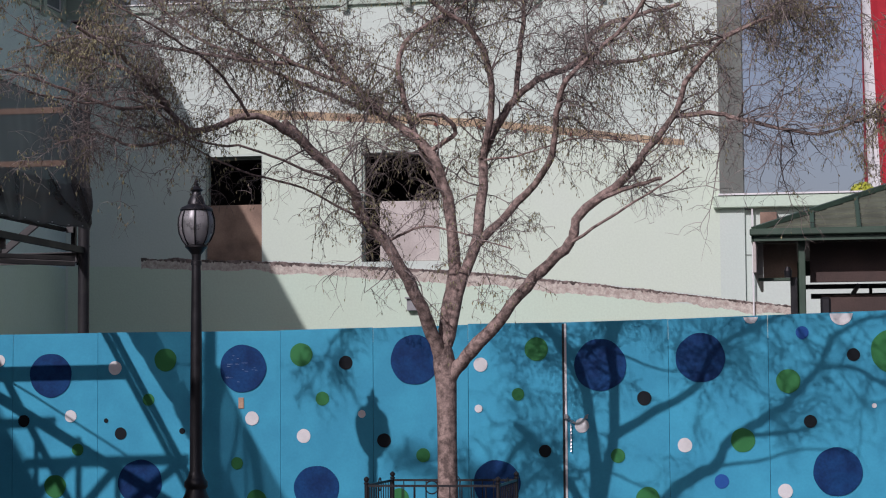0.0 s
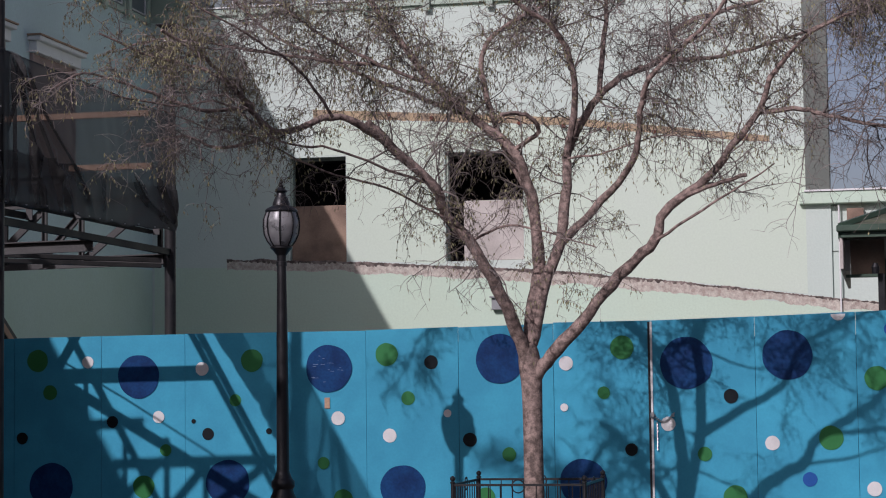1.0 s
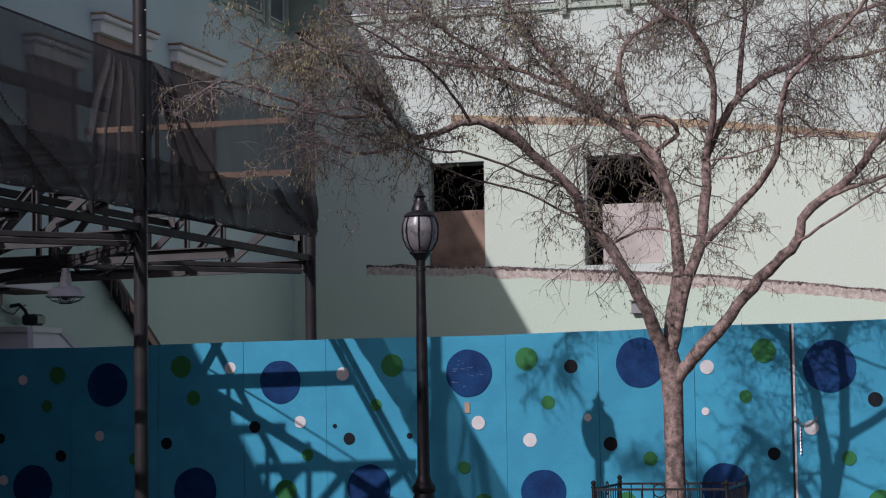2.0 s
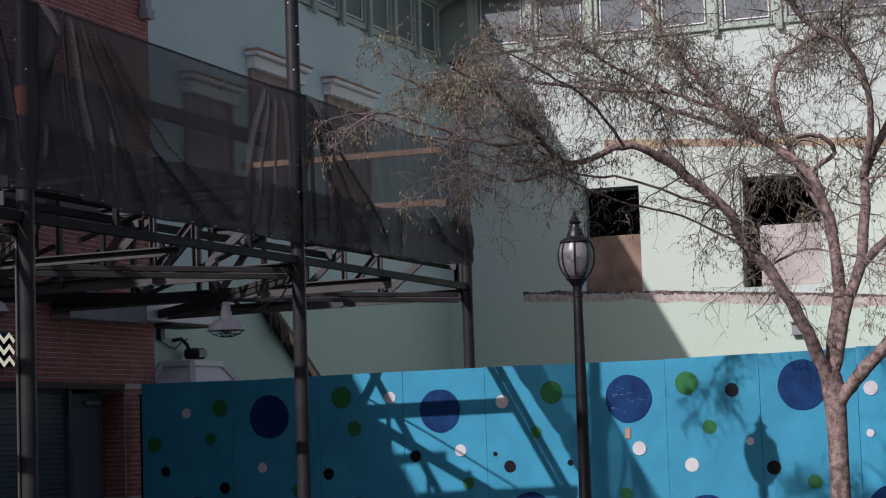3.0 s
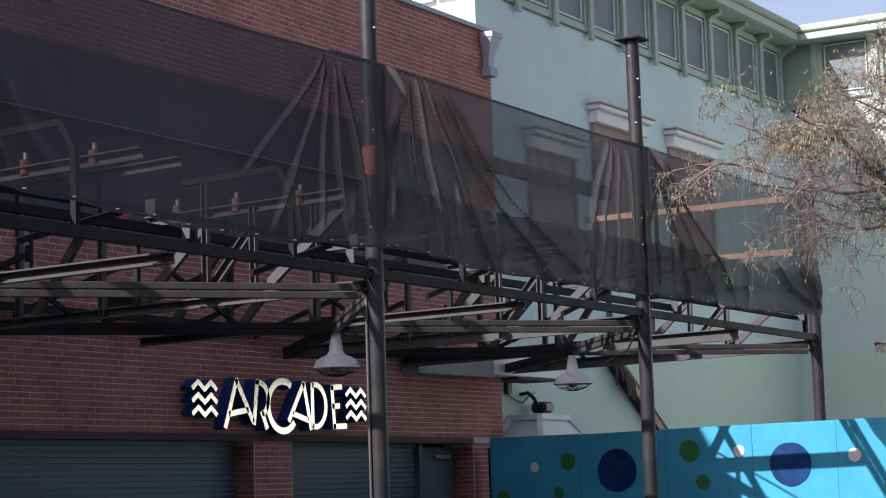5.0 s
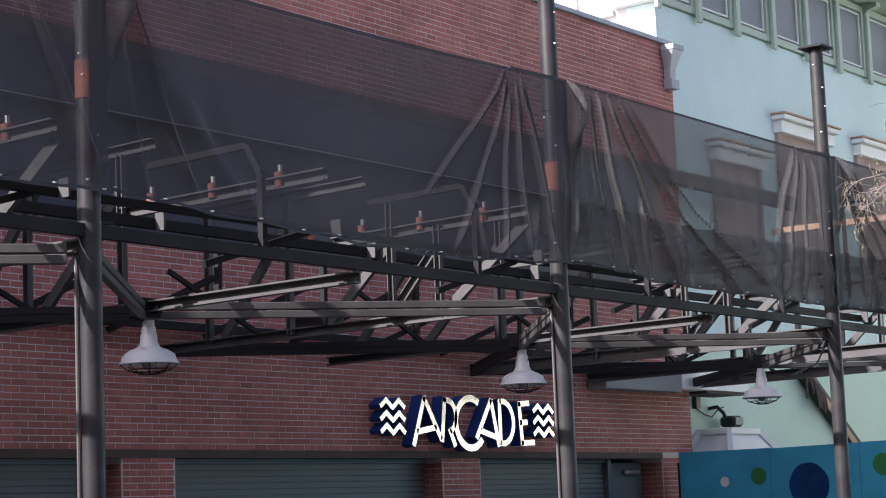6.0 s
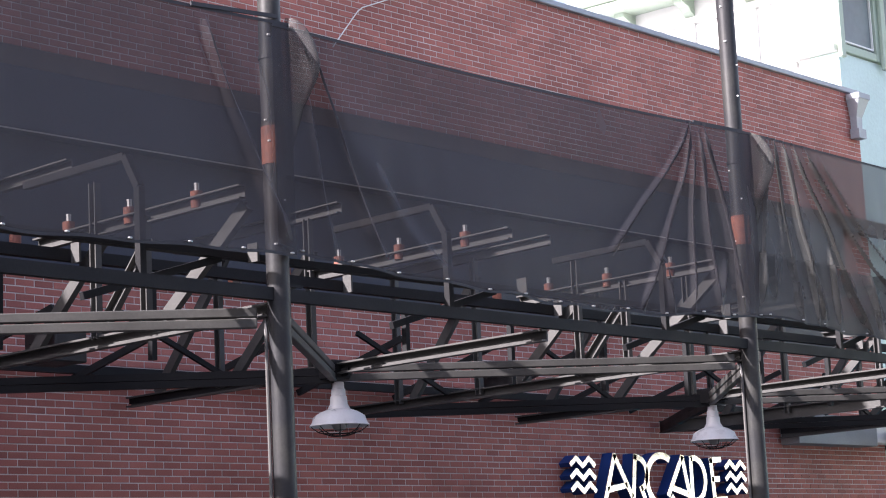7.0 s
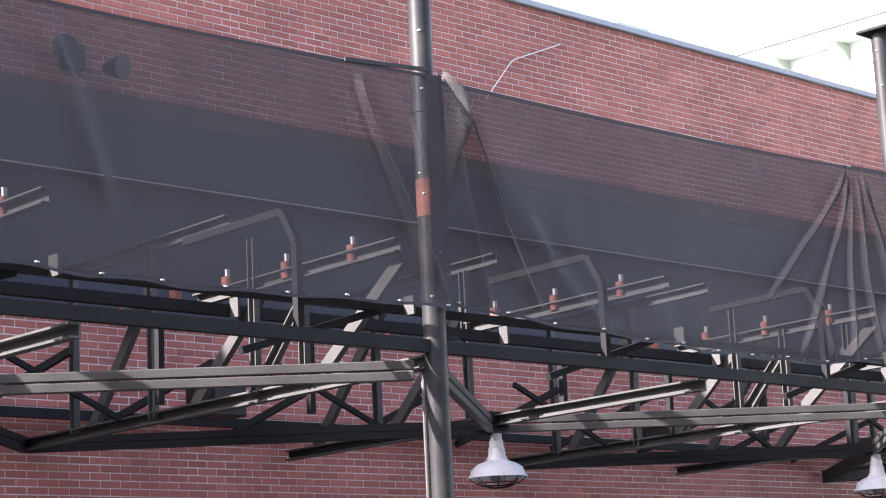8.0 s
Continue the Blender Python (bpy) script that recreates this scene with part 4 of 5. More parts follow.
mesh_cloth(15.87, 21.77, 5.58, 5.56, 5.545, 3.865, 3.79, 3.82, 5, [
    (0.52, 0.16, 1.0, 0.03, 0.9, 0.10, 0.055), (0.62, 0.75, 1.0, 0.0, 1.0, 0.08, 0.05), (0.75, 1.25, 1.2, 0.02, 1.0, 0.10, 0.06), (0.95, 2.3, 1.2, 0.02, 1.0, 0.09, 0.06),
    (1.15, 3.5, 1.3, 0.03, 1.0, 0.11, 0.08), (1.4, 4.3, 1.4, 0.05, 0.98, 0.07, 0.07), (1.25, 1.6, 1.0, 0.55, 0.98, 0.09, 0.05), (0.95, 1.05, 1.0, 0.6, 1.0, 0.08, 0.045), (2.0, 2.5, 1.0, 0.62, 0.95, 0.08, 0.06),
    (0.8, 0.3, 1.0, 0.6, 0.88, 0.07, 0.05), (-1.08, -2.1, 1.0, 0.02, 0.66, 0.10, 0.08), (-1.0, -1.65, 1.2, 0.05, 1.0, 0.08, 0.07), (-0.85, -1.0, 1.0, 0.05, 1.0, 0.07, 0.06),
    (-0.7, -0.2, 1.0, 0.05, 0.9, 0.08, 0.07), (-1.8, -0.15, 0.6, 0.62, 1.0, 0.08, 0.08), (-1.2, -0.05, 0.5, 0.55, 0.9, 0.07, 0.07)], NET_FAR, -9.90)
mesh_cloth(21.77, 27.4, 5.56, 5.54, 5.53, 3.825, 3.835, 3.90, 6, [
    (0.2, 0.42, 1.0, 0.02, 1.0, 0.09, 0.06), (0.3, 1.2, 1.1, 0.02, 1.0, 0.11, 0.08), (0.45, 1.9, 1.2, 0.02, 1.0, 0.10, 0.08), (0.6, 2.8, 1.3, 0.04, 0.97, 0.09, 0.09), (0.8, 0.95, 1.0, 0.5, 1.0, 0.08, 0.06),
    (1.2, 1.6, 1.0, 0.6, 1.0, 0.07, 0.06), (-0.5, -0.05, 1.0, 0.45, 1.0, 0.10, 0.09), (-1.3, -0.1, 1.6, 0.5, 1.0, 0.10, 0.10), (-2.3, -0.25, 2.4, 0.55, 1.0, 0.08, 0.10), (2.6, 3.2, 1.0, 0.6, 1.0, 0.05, 0.12)], NET_FAR, -9.885)
# cloth bunched round the posts and their tie straps
for i, y in enumerate(FRAME_Y[:4]):
    t = thing("cloth_bunch", "bunched black cloth wrapped round a post", "cloth", group="cloth bunches at the posts")
    bm = bmesh.new()
    n, m = 18, 30
    rows = []
    for j in range(m + 1):
        v = j / m
        z = 5.585 - 0.95 * v
        swell = (0.35 + 0.65 * math.sin(math.pi * min(1.0, 0.12 + 1.25 * v))) if v < 0.7 else 0.42 * (1.06 - v) / 0.36
        ring = []
        for k in range(n + 1):
            q = k / n
            out = 0.20 * swell * math.sin(math.pi * q ** 0.8) + 0.012 * noise.noise((q * 5, v * 4, i)) + 0.014 * math.sin(11 * q + 5 * v + i) * swell
            side = 0.07 + (0.03 + 0.20 * swell) * q + 0.02 * noise.noise((q, v * 3, i + 9))
            c = cp(-10, y, z)
            ring.append(bm.verts.new((c.x + 0.075 + out, c.y + side, c.z - 0.12 * q * (1 - v))))
        rows.append(ring)
    for a, b in zip(rows, rows[1:]):
        for k in range(n):
            bm.faces.new((a[k], a[k + 1], b[k + 1], b[k]))
    part("cloth", bm, FOLD, t, smooth=True)
    bm = bmesh.new()
    beam(bm, cp(-9.885, y - 0.85, (5.50, 5.512, 5.55, 5.54)[i]), cp(-9.90, y - 0.02, 5.575), 0.012, 0.028)
    part("strap", bm, HEM, t, "black tie strap")


# ---- arcade sign ----
sign = thing("arcade_sign", "broken mirror-faced letters spelling ARCADE with zigzag waves", "sign", (X_BRICK, 0, 0))
SIGN_K = 0.986


def stroke(name, lines, width, label=""):
    """A raised letter from strokes in the wall plane (along, up): ivory face, blue returns."""
    body, face = bmesh.new(), bmesh.new()
    for line in lines:
        pts = [Vector((22.43 - (22.75 - p[0]) * 0.946, 1.55 + (p[1] - 1.55) * SIGN_K)) for p in line]
        left, right = [], []
        for i, p in enumerate(pts):
            d = (pts[min(i + 1, len(pts) - 1)] - pts[max(i - 1, 0)]).normalized()
            n = Vector((-d.y, d.x)) * width / 2
            if 0 < i < len(pts) - 1:
                e = (pts[i] - pts[i - 1]).normalized()
                n /= max(0.45, abs(Vector((-e.y, e.x)).dot(n.normalized())))
            left.append(p + n)
            right.append(p - n)
        for i in range(len(pts) - 1):
            quad = [left[i], left[i + 1], right[i + 1], right[i]]
            f = [face.verts.new((0.162, q.x, q.y)) for q in quad]
            g = [face.verts.new((0.152, q.x, q.y)) for q in quad]
            face.faces.new(f)
            for a in range(4):
                face.faces.new((f[a], f[(a + 1) % 4], g[(a + 1) % 4], g[a]))
            f = [body.verts.new((0.15, q.x, q.y)) for q in quad]
            g = [body.verts.new((0.0, q.x, q.y)) for q in quad]
            body.faces.new(f)
            for a in range(4):
                body.faces.new((f[a], f[(a + 1) % 4], g[(a + 1) % 4], g[a]))
    b = part(name, body, SIGNBLUE, sign, label)
    part("face", face, IVORY, b, "chipped ivory mirror face")


def arc(cy, cz, ry, rz, a0, a1, n=14):
    return [(cy + ry * math.cos(radians(a0 + (a1 - a0) * k / n)), cz + rz * math.sin(radians(a0 + (a1 - a0) * k / n))) for k in range(n + 1)]


SZ = 2.42
stroke("letter_a", [[(19.52, SZ), (19.78, SZ + 0.60)], [(19.76, SZ + 0.60), (20.12, SZ + 0.08)], [(19.60, SZ + 0.17), (20.02, SZ + 0.23)]], 0.068)
stroke("letter_r", [[(20.13, SZ + 0.05), (20.22, SZ + 0.60)], [(20.18, SZ + 0.58)] + arc(20.28, SZ + 0.37, 0.17, 0.19, 80, -80, 10), [(20.30, SZ + 0.22), (20.42, SZ - 0.0)]], 0.068)
stroke("letter_c", [arc(20.78, SZ + 0.29, 0.33, 0.31, 55, 320, 20)], 0.082)
stroke("letter_a", [[(20.90, SZ + 0.10), (21.27, SZ + 0.60)], [(21.26, SZ + 0.60), (21.42, SZ)], [(21.0, SZ + 0.20), (21.36, SZ + 0.12)]], 0.068)
stroke("letter_d", [[(21.46, SZ + 0.02), (21.46, SZ + 0.60)], [(21.46, SZ + 0.57)] + arc(21.52, SZ + 0.31, 0.26, 0.27, 85, -85, 12) + [(21.46, SZ + 0.05)]], 0.068)
stroke("letter_e", [[(21.98, SZ + 0.02), (21.93, SZ + 0.58)], [(21.90, SZ + 0.55), (22.18, SZ + 0.57)], [(21.93, SZ + 0.31), (22.12, SZ + 0.32)], [(21.95, SZ + 0.05), (22.28, SZ + 0.06)]], 0.068)
for y0 in (18.86, 22.27):
    for z in (SZ + 0.18, SZ + 0.33, SZ + 0.48):
        stroke("wave", [[(y0 + dy, z + dz) for dy, dz in ((0.0, -0.02), (0.12, 0.06), (0.25, -0.03), (0.38, 0.06), (0.50, -0.03))]], 0.055)

# ---- by the corner of the brick building ----
t = thing("door_canopy", "grey sheet-clad canopy over the side door", "canopy")
part("long_fascia", new_box((X_BRICK + 0.01, 23.6, 3.2), (X_BRICK + 0.30, 25.7, 3.60), 0.008), SLAB, t)
# other face of the same grey box, its brighter light painted as white
part("end_fascia", new_box((X_BRICK + 0.01, 25.702, 3.25), (X_BRICK + 0.302, 27.75, 3.58), 0.008), WHITE, t, "end fascia of the grey box, painted paler for its light")
part("soffit", new_box((X_BRICK - 0.28, 26.46, 3.21), (X_BRICK + 0.28, 27.7, 3.248)), BROWN, t)
t = thing("rainwater_head", "grey metal rainwater hopper at the parapet", "hopper", (X_BRICK + 0.02, BRICK_END - 0.2, 0))
bm = bmesh.new()
for z0, z1, a, b in ((7.74, 7.88, 0.105, 0.105), (7.88, 8.06, 0.075, 0.08), (8.06, 8.32, 0.08, 0.15), (8.32, 8.40, 0.16, 0.16)):
    lo = [bm.verts.new((x, y, z0)) for x, y in ((0, -a), (a * 1.4, -a), (a * 1.4, a), (0, a))]
    hi = [bm.verts.new((x, y, z1)) for x, y in ((0, -b), (b * 1.4, -b), (b * 1.4, b), (0, b))]
    bm.faces.new(lo[::-1])
    bm.faces.new(hi)
    for k in range(4):
        bm.faces.new((lo[k], lo[(k + 1) % 4], hi[(k + 1) % 4], hi[k]))
part("hopper", bm, COPING, t)
t = thing("kiosk_roof", "white framed kiosk roof showing above the fence", "kiosk", (-14.3, 27.5, 0))
bm = bmesh.new()
lo = [(-0.5, -1.0, 2.2), (0.4, -1.0, 2.2), (0.4, 0.8, 2.2), (-0.5, 0.8, 2.2)]
hi = [(-0.3, -0.65, 2.66), (0.2, -0.65, 2.66), (0.2, 0.3, 2.66), (-0.3, 0.3, 2.66)]
for i in range(4):
    j = (i + 1) % 4
    beam(bm, hi[i], hi[j], 0.08, 0.08)
    beam(bm, lo[i], hi[i], 0.08, 0.08)
part("frame", bm, WHITE, t)
bm = bmesh.new()
a = [bm.verts.new(p) for p in lo]
b = [bm.verts.new((p[0] * 0.96, p[1] * 0.96, p[2] - 0.02)) for p in hi]
for i in range(4):
    bm.faces.new((a[i], a[(i + 1) % 4], b[(i + 1) % 4], b[i]))
bm.faces.new(b)
part("panel", bm, material("pale_grey_panel", (0.72, 0.73, 0.72), 0.6, vary=0.1, scale=2, fine=30, bump=0.05), t)
part("base", new_box((-0.45, -0.7, 0), (0.45, 0.7, 2.199)), SLAB, t)
t = thing("flood_light", "black flood light on a wall arm", "flood light", (X_B, 28.0, 2.93))
part("arm", tube(bmesh.new(), [(0, -0.25, 0.12), (0.15, -0.25, 0.14), (0.22, -0.2, 0.05), (0.22, -0.1, -0.05)], [0.03] * 4, 8), IRON, t)
part("head", new_box((0.1, -0.12, -0.17), (0.36, 0.2, 0.0), 0.04), IRON, t)
part("lens", new_box((0.36, -0.08, -0.14), (0.37, 0.16, -0.03)), PANE, t)
t = thing("wall_cable", "black cable and junction box on the aqua wall", "cable", (X_B, 27.3, 3.12))
part("box", new_box((0.001, -0.07, -0.08), (0.08, 0.07, 0.12), 0.01), IRON, t)
part("cord", tube(bmesh.new(), [(0.04, 0.0, -0.08), (0.05, 0.2, -0.16), (0.05, 0.45, -0.20), (0.05, 0.7, -0.06), (0.05, 0.85, -0.04)], [0.012] * 5, 6), IRON, t)
t = thing("stair_stringer", "dark ragged diagonal stringer on the aqua wall", "stringer")
part("beam", beam(bmesh.new(), (X_B + 0.10, 30.7, 3.85), (X_B + 0.10, 33.4, 2.1), 0.16, 0.22), IRON, t)
part("face", beam(bmesh.new(), (X_B + 0.20, 30.85, 3.68), (X_B + 0.20, 33.4, 2.02), 0.02, 0.12), PLANK, t, "peeling tan strip")
for k in range(14):
    y, z, l = 30.8 + 0.05 * k, 3.75 - 0.03 * k, random.uniform(0.15, 0.5)
    part("tatter", beam(bmesh.new(), (X_B + 0.22, y, z), (X_B + 0.24 + random.uniform(-0.03, 0.03), y + random.uniform(-0.03, 0.05), z - l), 0.03, 0.02), BROWN, t, "hanging tatter of lining")
t = thing("slack_cable", "slack black cable under the canopy", "cable")
part("cord", tube(bmesh.new(), [(-10.2, 22.0, 3.42), (-10.9, 23.2, 3.28), (-11.9, 24.5, 3.22), (-12.6, 25.0, 3.32)], [0.012] * 4, 6), IRON, t)
t = thing("roof_hatch", "grey-green box on the brick building's roof", "roof box")
part("case", new_box((-15.9, 18.45, 7.81), (-15.3, 19.1, 8.95), 0.02), TRIM, t)
t = thing("roof_aerial", "thin grey mast on the roof", "mast")
part("rod", tube(bmesh.new(), [(-15.6, 17.7, 7.8), (-15.6, 17.72, 10.2)], [0.015, 0.01], 6), COPING, t)
t = thing("wall_wire", "pale wire on the brick wall", "wire")
part("cord", tube(bmesh.new(), [(-14.47, 15.2, 7.25), (-14.48, 15.62, 7.72), (-14.48, 15.7, 7.78), (-14.48, 16.45, 8.08)], [0.007] * 4, 6), WHITE, t)
t = thing("wall_siren", "grey twin-horn fitting on the brick wall", "fitting", (X_BRICK, 9.95, 6.80))
part("bracket", new_box((0.0, -0.15, -0.12), (0.1, 0.1, 0.12), 0.02), IRON, t)
part("horn", tube(bmesh.new(), [(0.1, -0.2, 0), (0.28, -0.25, 0)], [0.05, 0.12], 12), IRON, t)
part("horn", tube(bmesh.new(), [(0.1, 0.3, -0.06), (0.28, 0.36, -0.08)], [0.05, 0.12], 12), IRON, t)

# ---- street lamp ----
t = thing("street_lamp", "black cast iron street lamp with an acorn lantern", "street lamp", (-6.75, 22.35, 0))
part("pole", turned(bmesh.new(), [(0.10, 0.62), (0.085, 0.66), (0.072, 0.7), (0.068, 1.5), (0.06, 2.4), (0.052, 2.98), (0.06, 2.985), (0.06, 3.03), (0.05, 3.035), (0.055, 3.12)], sides=24), IRON, t, smooth=True)
part("base", turned(bmesh.new(), [(0.24, 0), (0.24, 0.10), (0.20, 0.13), (0.17, 0.35), (0.12, 0.46), (0.11, 0.50), (0.13, 0.53), (0.13, 0.58), (0.10, 0.62)], sides=24), IRON, t, smooth=True)
part("collar", turned(bmesh.new(), [(0.055, 3.10), (0.10, 3.16), (0.125, 3.18), (0.125, 3.20), (0.11, 3.21)], sides=24), IRON, t, smooth=True)
part("globe", turned(bmesh.new(), [(0.10, 3.21), (0.15, 3.26), (0.185, 3.34), (0.195, 3.43), (0.19, 3.51), (0.165, 3.585)], sides=32), FROST, t, "frosted grey glass globe", True)
for k in range(8):
    a = 2 * math.pi * k / 8 + 0.2
    prof = [(0.11, 3.20), (0.157, 3.26), (0.193, 3.34), (0.204, 3.43), (0.199, 3.51), (0.172, 3.59)]
    part("rib", tube(bmesh.new(), [(r * math.cos(a), r * math.sin(a), z) for r, z in prof], [0.009] * 6, 6), IRON, t)
part("roof", turned(bmesh.new(), [(0.172, 3.585), (0.185, 3.60), (0.17, 3.625), (0.12, 3.65), (0.10, 3.66), (0.095, 3.69), (0.075, 3.74), (0.055, 3.77), (0.05, 3.80), (0.075, 3.825), (0.04, 3.85), (0.03, 3.87)], sides=24), IRON, t, smooth=True)
part("finial", turned(bmesh.new(), [(0.02, 3.868), (0.03, 3.885), (0.018, 3.90), (0.012, 3.905), (0.024, 3.92), (0.018, 3.935), (0.004, 3.955)], sides=16), IRON, t, smooth=True)
t.matrix_basis = pose(-6.76, 22.35, -0.037) @ Matrix.Scale(1.024, 4)

# ---- the tree ----
TX, TY = -3.71, 21.18
tree = thing("tree", "half-bare tree with spreading limbs and few olive leaves", "tree", (TX, TY, 0))
rng = random.Random(11)
twig_seeds = []


def spline(points, steps=5):
    """A smooth line through the points."""
    out = []
    p = [points[0], *points, points[-1]]
    for i in range(1, len(p) - 2):
        for s in range(steps):
            f = s / steps
            a, b, c, d = p[i - 1], p[i], p[i + 1], p[i + 2]
            out.append(0.5 * ((2 * b) + (c - a) * f + (2 * a - 5 * b + 4 * c - d) * f * f + (3 * b - a - 3 * c + d) * f ** 3))
    out.append(points[-1])
    return out


def limb(name, flat, r0, r1, depth, start=0.0, leafy=0.5, twigs=True, dense=1.0, bare=None):
    """A limb through (across, up) points that leans towards or away from the street by depth."""
    n = len(flat)
    pts = [Vector((x, start + (depth - start) * (i / max(1, n - 1)) + (rng.uniform(-0.06, 0.06) if 0 < i else 0), z)) for i, (x, z) in enumerate(flat)]
    for p in pts:
        if p.x < -3.0:
            p.x = -3.0 + (p.x + 3.0) * 0.82
        k = (TY + p.y) / TY
        p.x, p.z = (TX + p.x) * k - TX, EYE.z + (p.z - EYE.z) * k
    line = spline(pts)
    for i, p in enumerate(line[1:-1]):
        p += Vector((rng.uniform(-1, 1), rng.uniform(-1, 1), rng.uniform(-1, 1))) * 0.010
    m = len(line)
    radii = [(r0 + (r1 - r0) * (i / (m - 1)) ** 0.8) * (1 + 0.07 * rng.uniform(-1, 1)) for i in range(m)]
    part(name, tube(bmesh.new(), line, radii, 10 if r0 > 0.04 else 7), BARK, tree, smooth=True)
    if twigs:
        twig_seeds.append((line, radii, leafy, dense, bare))
    return line


part("trunk", tube(bmesh.new(), spline([Vector(p) for p in ((0.06, 0, -0.05), (0.05, 0, 0.2), (0.045, 0.0, 0.9), (0.04, 0, 1.57), (0.02, 0, 1.85), (0.0, 0.0, 2.05))]),
                   [0.15, 0.135, 0.125, 0.12, 0.115, 0.112, 0.11, 0.108, 0.106, 0.105, 0.104, 0.103, 0.104, 0.105, 0.107, 0.11, 0.112, 0.116, 0.118, 0.12, 0.12, 0.115, 0.11, 0.10, 0.095, 0.085], 16), BARK, tree, smooth=True)
limb("limb", [(0.05, 1.66), (0.26, 1.93), (0.59, 2.28), (0.98, 2.75), (1.37, 3.1), (1.47, 3.39), (1.92, 3.74), (2.16, 4.03), (2.46, 4.41), (2.61, 4.79)], 0.082, 0.028, -0.5, dense=0.4, bare=0.62)
limb("limb", [(0.0, 1.87), (-0.11, 2.17), (-0.26, 2.53), (-0.56, 3.08), (-0.86, 3.45), (-0.99, 3.76), (-1.36, 4.1), (-1.73, 4.48)], 0.075, 0.045, -1.3)
limb("limb", [(-1.36, 4.1), (-1.73, 4.40), (-2.11, 4.55), (-2.71, 4.41), (-3.06, 4.68), (-3.45, 5.07), (-3.84, 5.36), (-4.3, 5.6)], 0.045, 0.015, -3.6, -1.0, 1.0)
limb("limb", [(0.0, 1.99), (0.08, 2.53), (0.14, 2.95), (0.06, 3.61), (-0.12, 4.1), (-0.55, 4.47), (-0.98, 4.85), (-1.29, 5.26), (-1.6, 5.68), (-1.9, 6.3)], 0.085, 0.024, 0.5, dense=1.4)
limb("limb", [(0.04, 2.05), (0.2, 2.7), (0.35, 3.06), (0.45, 3.72), (0.46, 4.08), (0.73, 4.55), (1.04, 4.84), (1.46, 5.01), (1.7, 5.36), (2.54, 5.59)], 0.075, 0.022, 0.9)
limb("limb", [(0.45, 4.02), (0.55, 4.8), (0.35, 5.38), (-0.11, 5.74), (-0.4, 6.3)], 0.042, 0.02, -0.5, 0.35)
limb("limb", [(0.80, 4.63), (0.87, 5.27), (0.9, 5.69), (0.85, 6.4)], 0.035, 0.02, 0.9, 0.45)
limb("limb", [(0.32, 3.06), (0.72, 3.44), (1.15, 3.94), (1.24, 4.48), (1.4, 4.89), (1.88, 5.29), (2.3, 5.8)], 0.05, 0.018, -0.9, 0.2, dense=0.8, bare=0.4)
limb("limb", [(0.06, 3.62), (-0.21, 4.13), (-0.39, 4.65), (-0.45, 5.14), (-0.2, 5.44), (0.32, 5.72), (0.6, 6.2)], 0.042, 0.02, 1.2, 0.2)
limb("limb", [(2.46, 4.41), (2.93, 4.42), (3.27, 4.32), (3.96, 4.18), (4.48, 4.34), (4.9, 4.3)], 0.03, 0.01, -0.9, -0.4, dense=1.7, bare=0.1)
limb("limb", [(1.58, 3.50), (1.92, 3.65), (2.33, 3.76)], 0.028, 0.02, -0.5, -0.3, twigs=False)
limb("limb", [(1.37, 3.1), (1.79, 3.36), (2.21, 3.61), (2.62, 3.87)], 0.020, 0.007, -0.9, -0.25, twigs=False)
limb("limb", [(-0.99, 3.76), (-1.5, 3.95), (-2.1, 4.2), (-2.7, 4.3), (-3.4, 4.75), (-4.2, 4.75), (-5.0, 4.9)], 0.016, 0.008, -3.8, -0.9, 1.0)
limb("limb", [(-0.55, 4.47), (-1.2, 4.75), (-2.0, 5.1), (-2.8, 5.5), (-3.4, 6.0)], 0.030, 0.012, 1.3, 0.3, 0.8, dense=1.4)
limb("limb", [(-0.98, 4.85), (-1.6, 5.1), (-2.3, 5.5), (-2.9, 6.0)], 0.026, 0.010, -0.7, 0.3, 0.8, dense=1.4)
limb("limb", [(-0.12, 4.1), (0.15, 4.3), (0.02, 4.48), (-0.25, 4.5)], 0.028, 0.022, -0.3, 0.2, twigs=False)
limb("limb", [(1.46, 5.01), (2.0, 5.0), (2.7, 5.15), (3.5, 5.4), (4.2, 5.5)], 0.03, 0.01, 1.2, 0.6, dense=1.6)
limb("limb", [(-2.11, 4.55), (-2.5, 5.1), (-3.1, 5.5), (-3.9, 5.9)], 0.018, 0.008, -3.6, -1.9, 1.0)
limb("limb", [(-3.06, 4.68), (-3.8, 4.7), (-4.6, 4.95), (-5.4, 5.15), (-5.9, 5.0)], 0.024, 0.008, -4.2, -2.2, 1.0, dense=0.6)
limb("limb", [(2.61, 4.79), (3.0, 5.2), (3.6, 5.5), (4.1, 6.0)], 0.028, 0.01, -1.2, -0.45, dense=1.6)

limb("limb", [(-0.7, 3.3), (-1.5, 3.75), (-2.2, 3.95), (-3.0, 4.35), (-3.7, 4.5), (-4.4, 4.75)], 0.014, 0.006, -3.4, -0.7, 1.0)
limb("limb", [(-2.71, 4.41), (-3.4, 4.25), (-4.0, 4.4), (-4.6, 4.3)], 0.022, 0.008, -3.2, -1.9, 1.0, dense=0.7)
limb("limb", [(-1.6, 5.1), (-2.4, 5.2), (-3.2, 5.35), (-4.2, 5.5), (-4.9, 5.4)], 0.022, 0.010, -1.5, 0.0, 1.0, dense=0.65)
limb("limb", [(-3.0, 4.7), (-3.6, 5.1), (-4.4, 5.3), (-5.2, 5.6)], 0.024, 0.010, -3.0, -2.0, 1.0, dense=0.6)
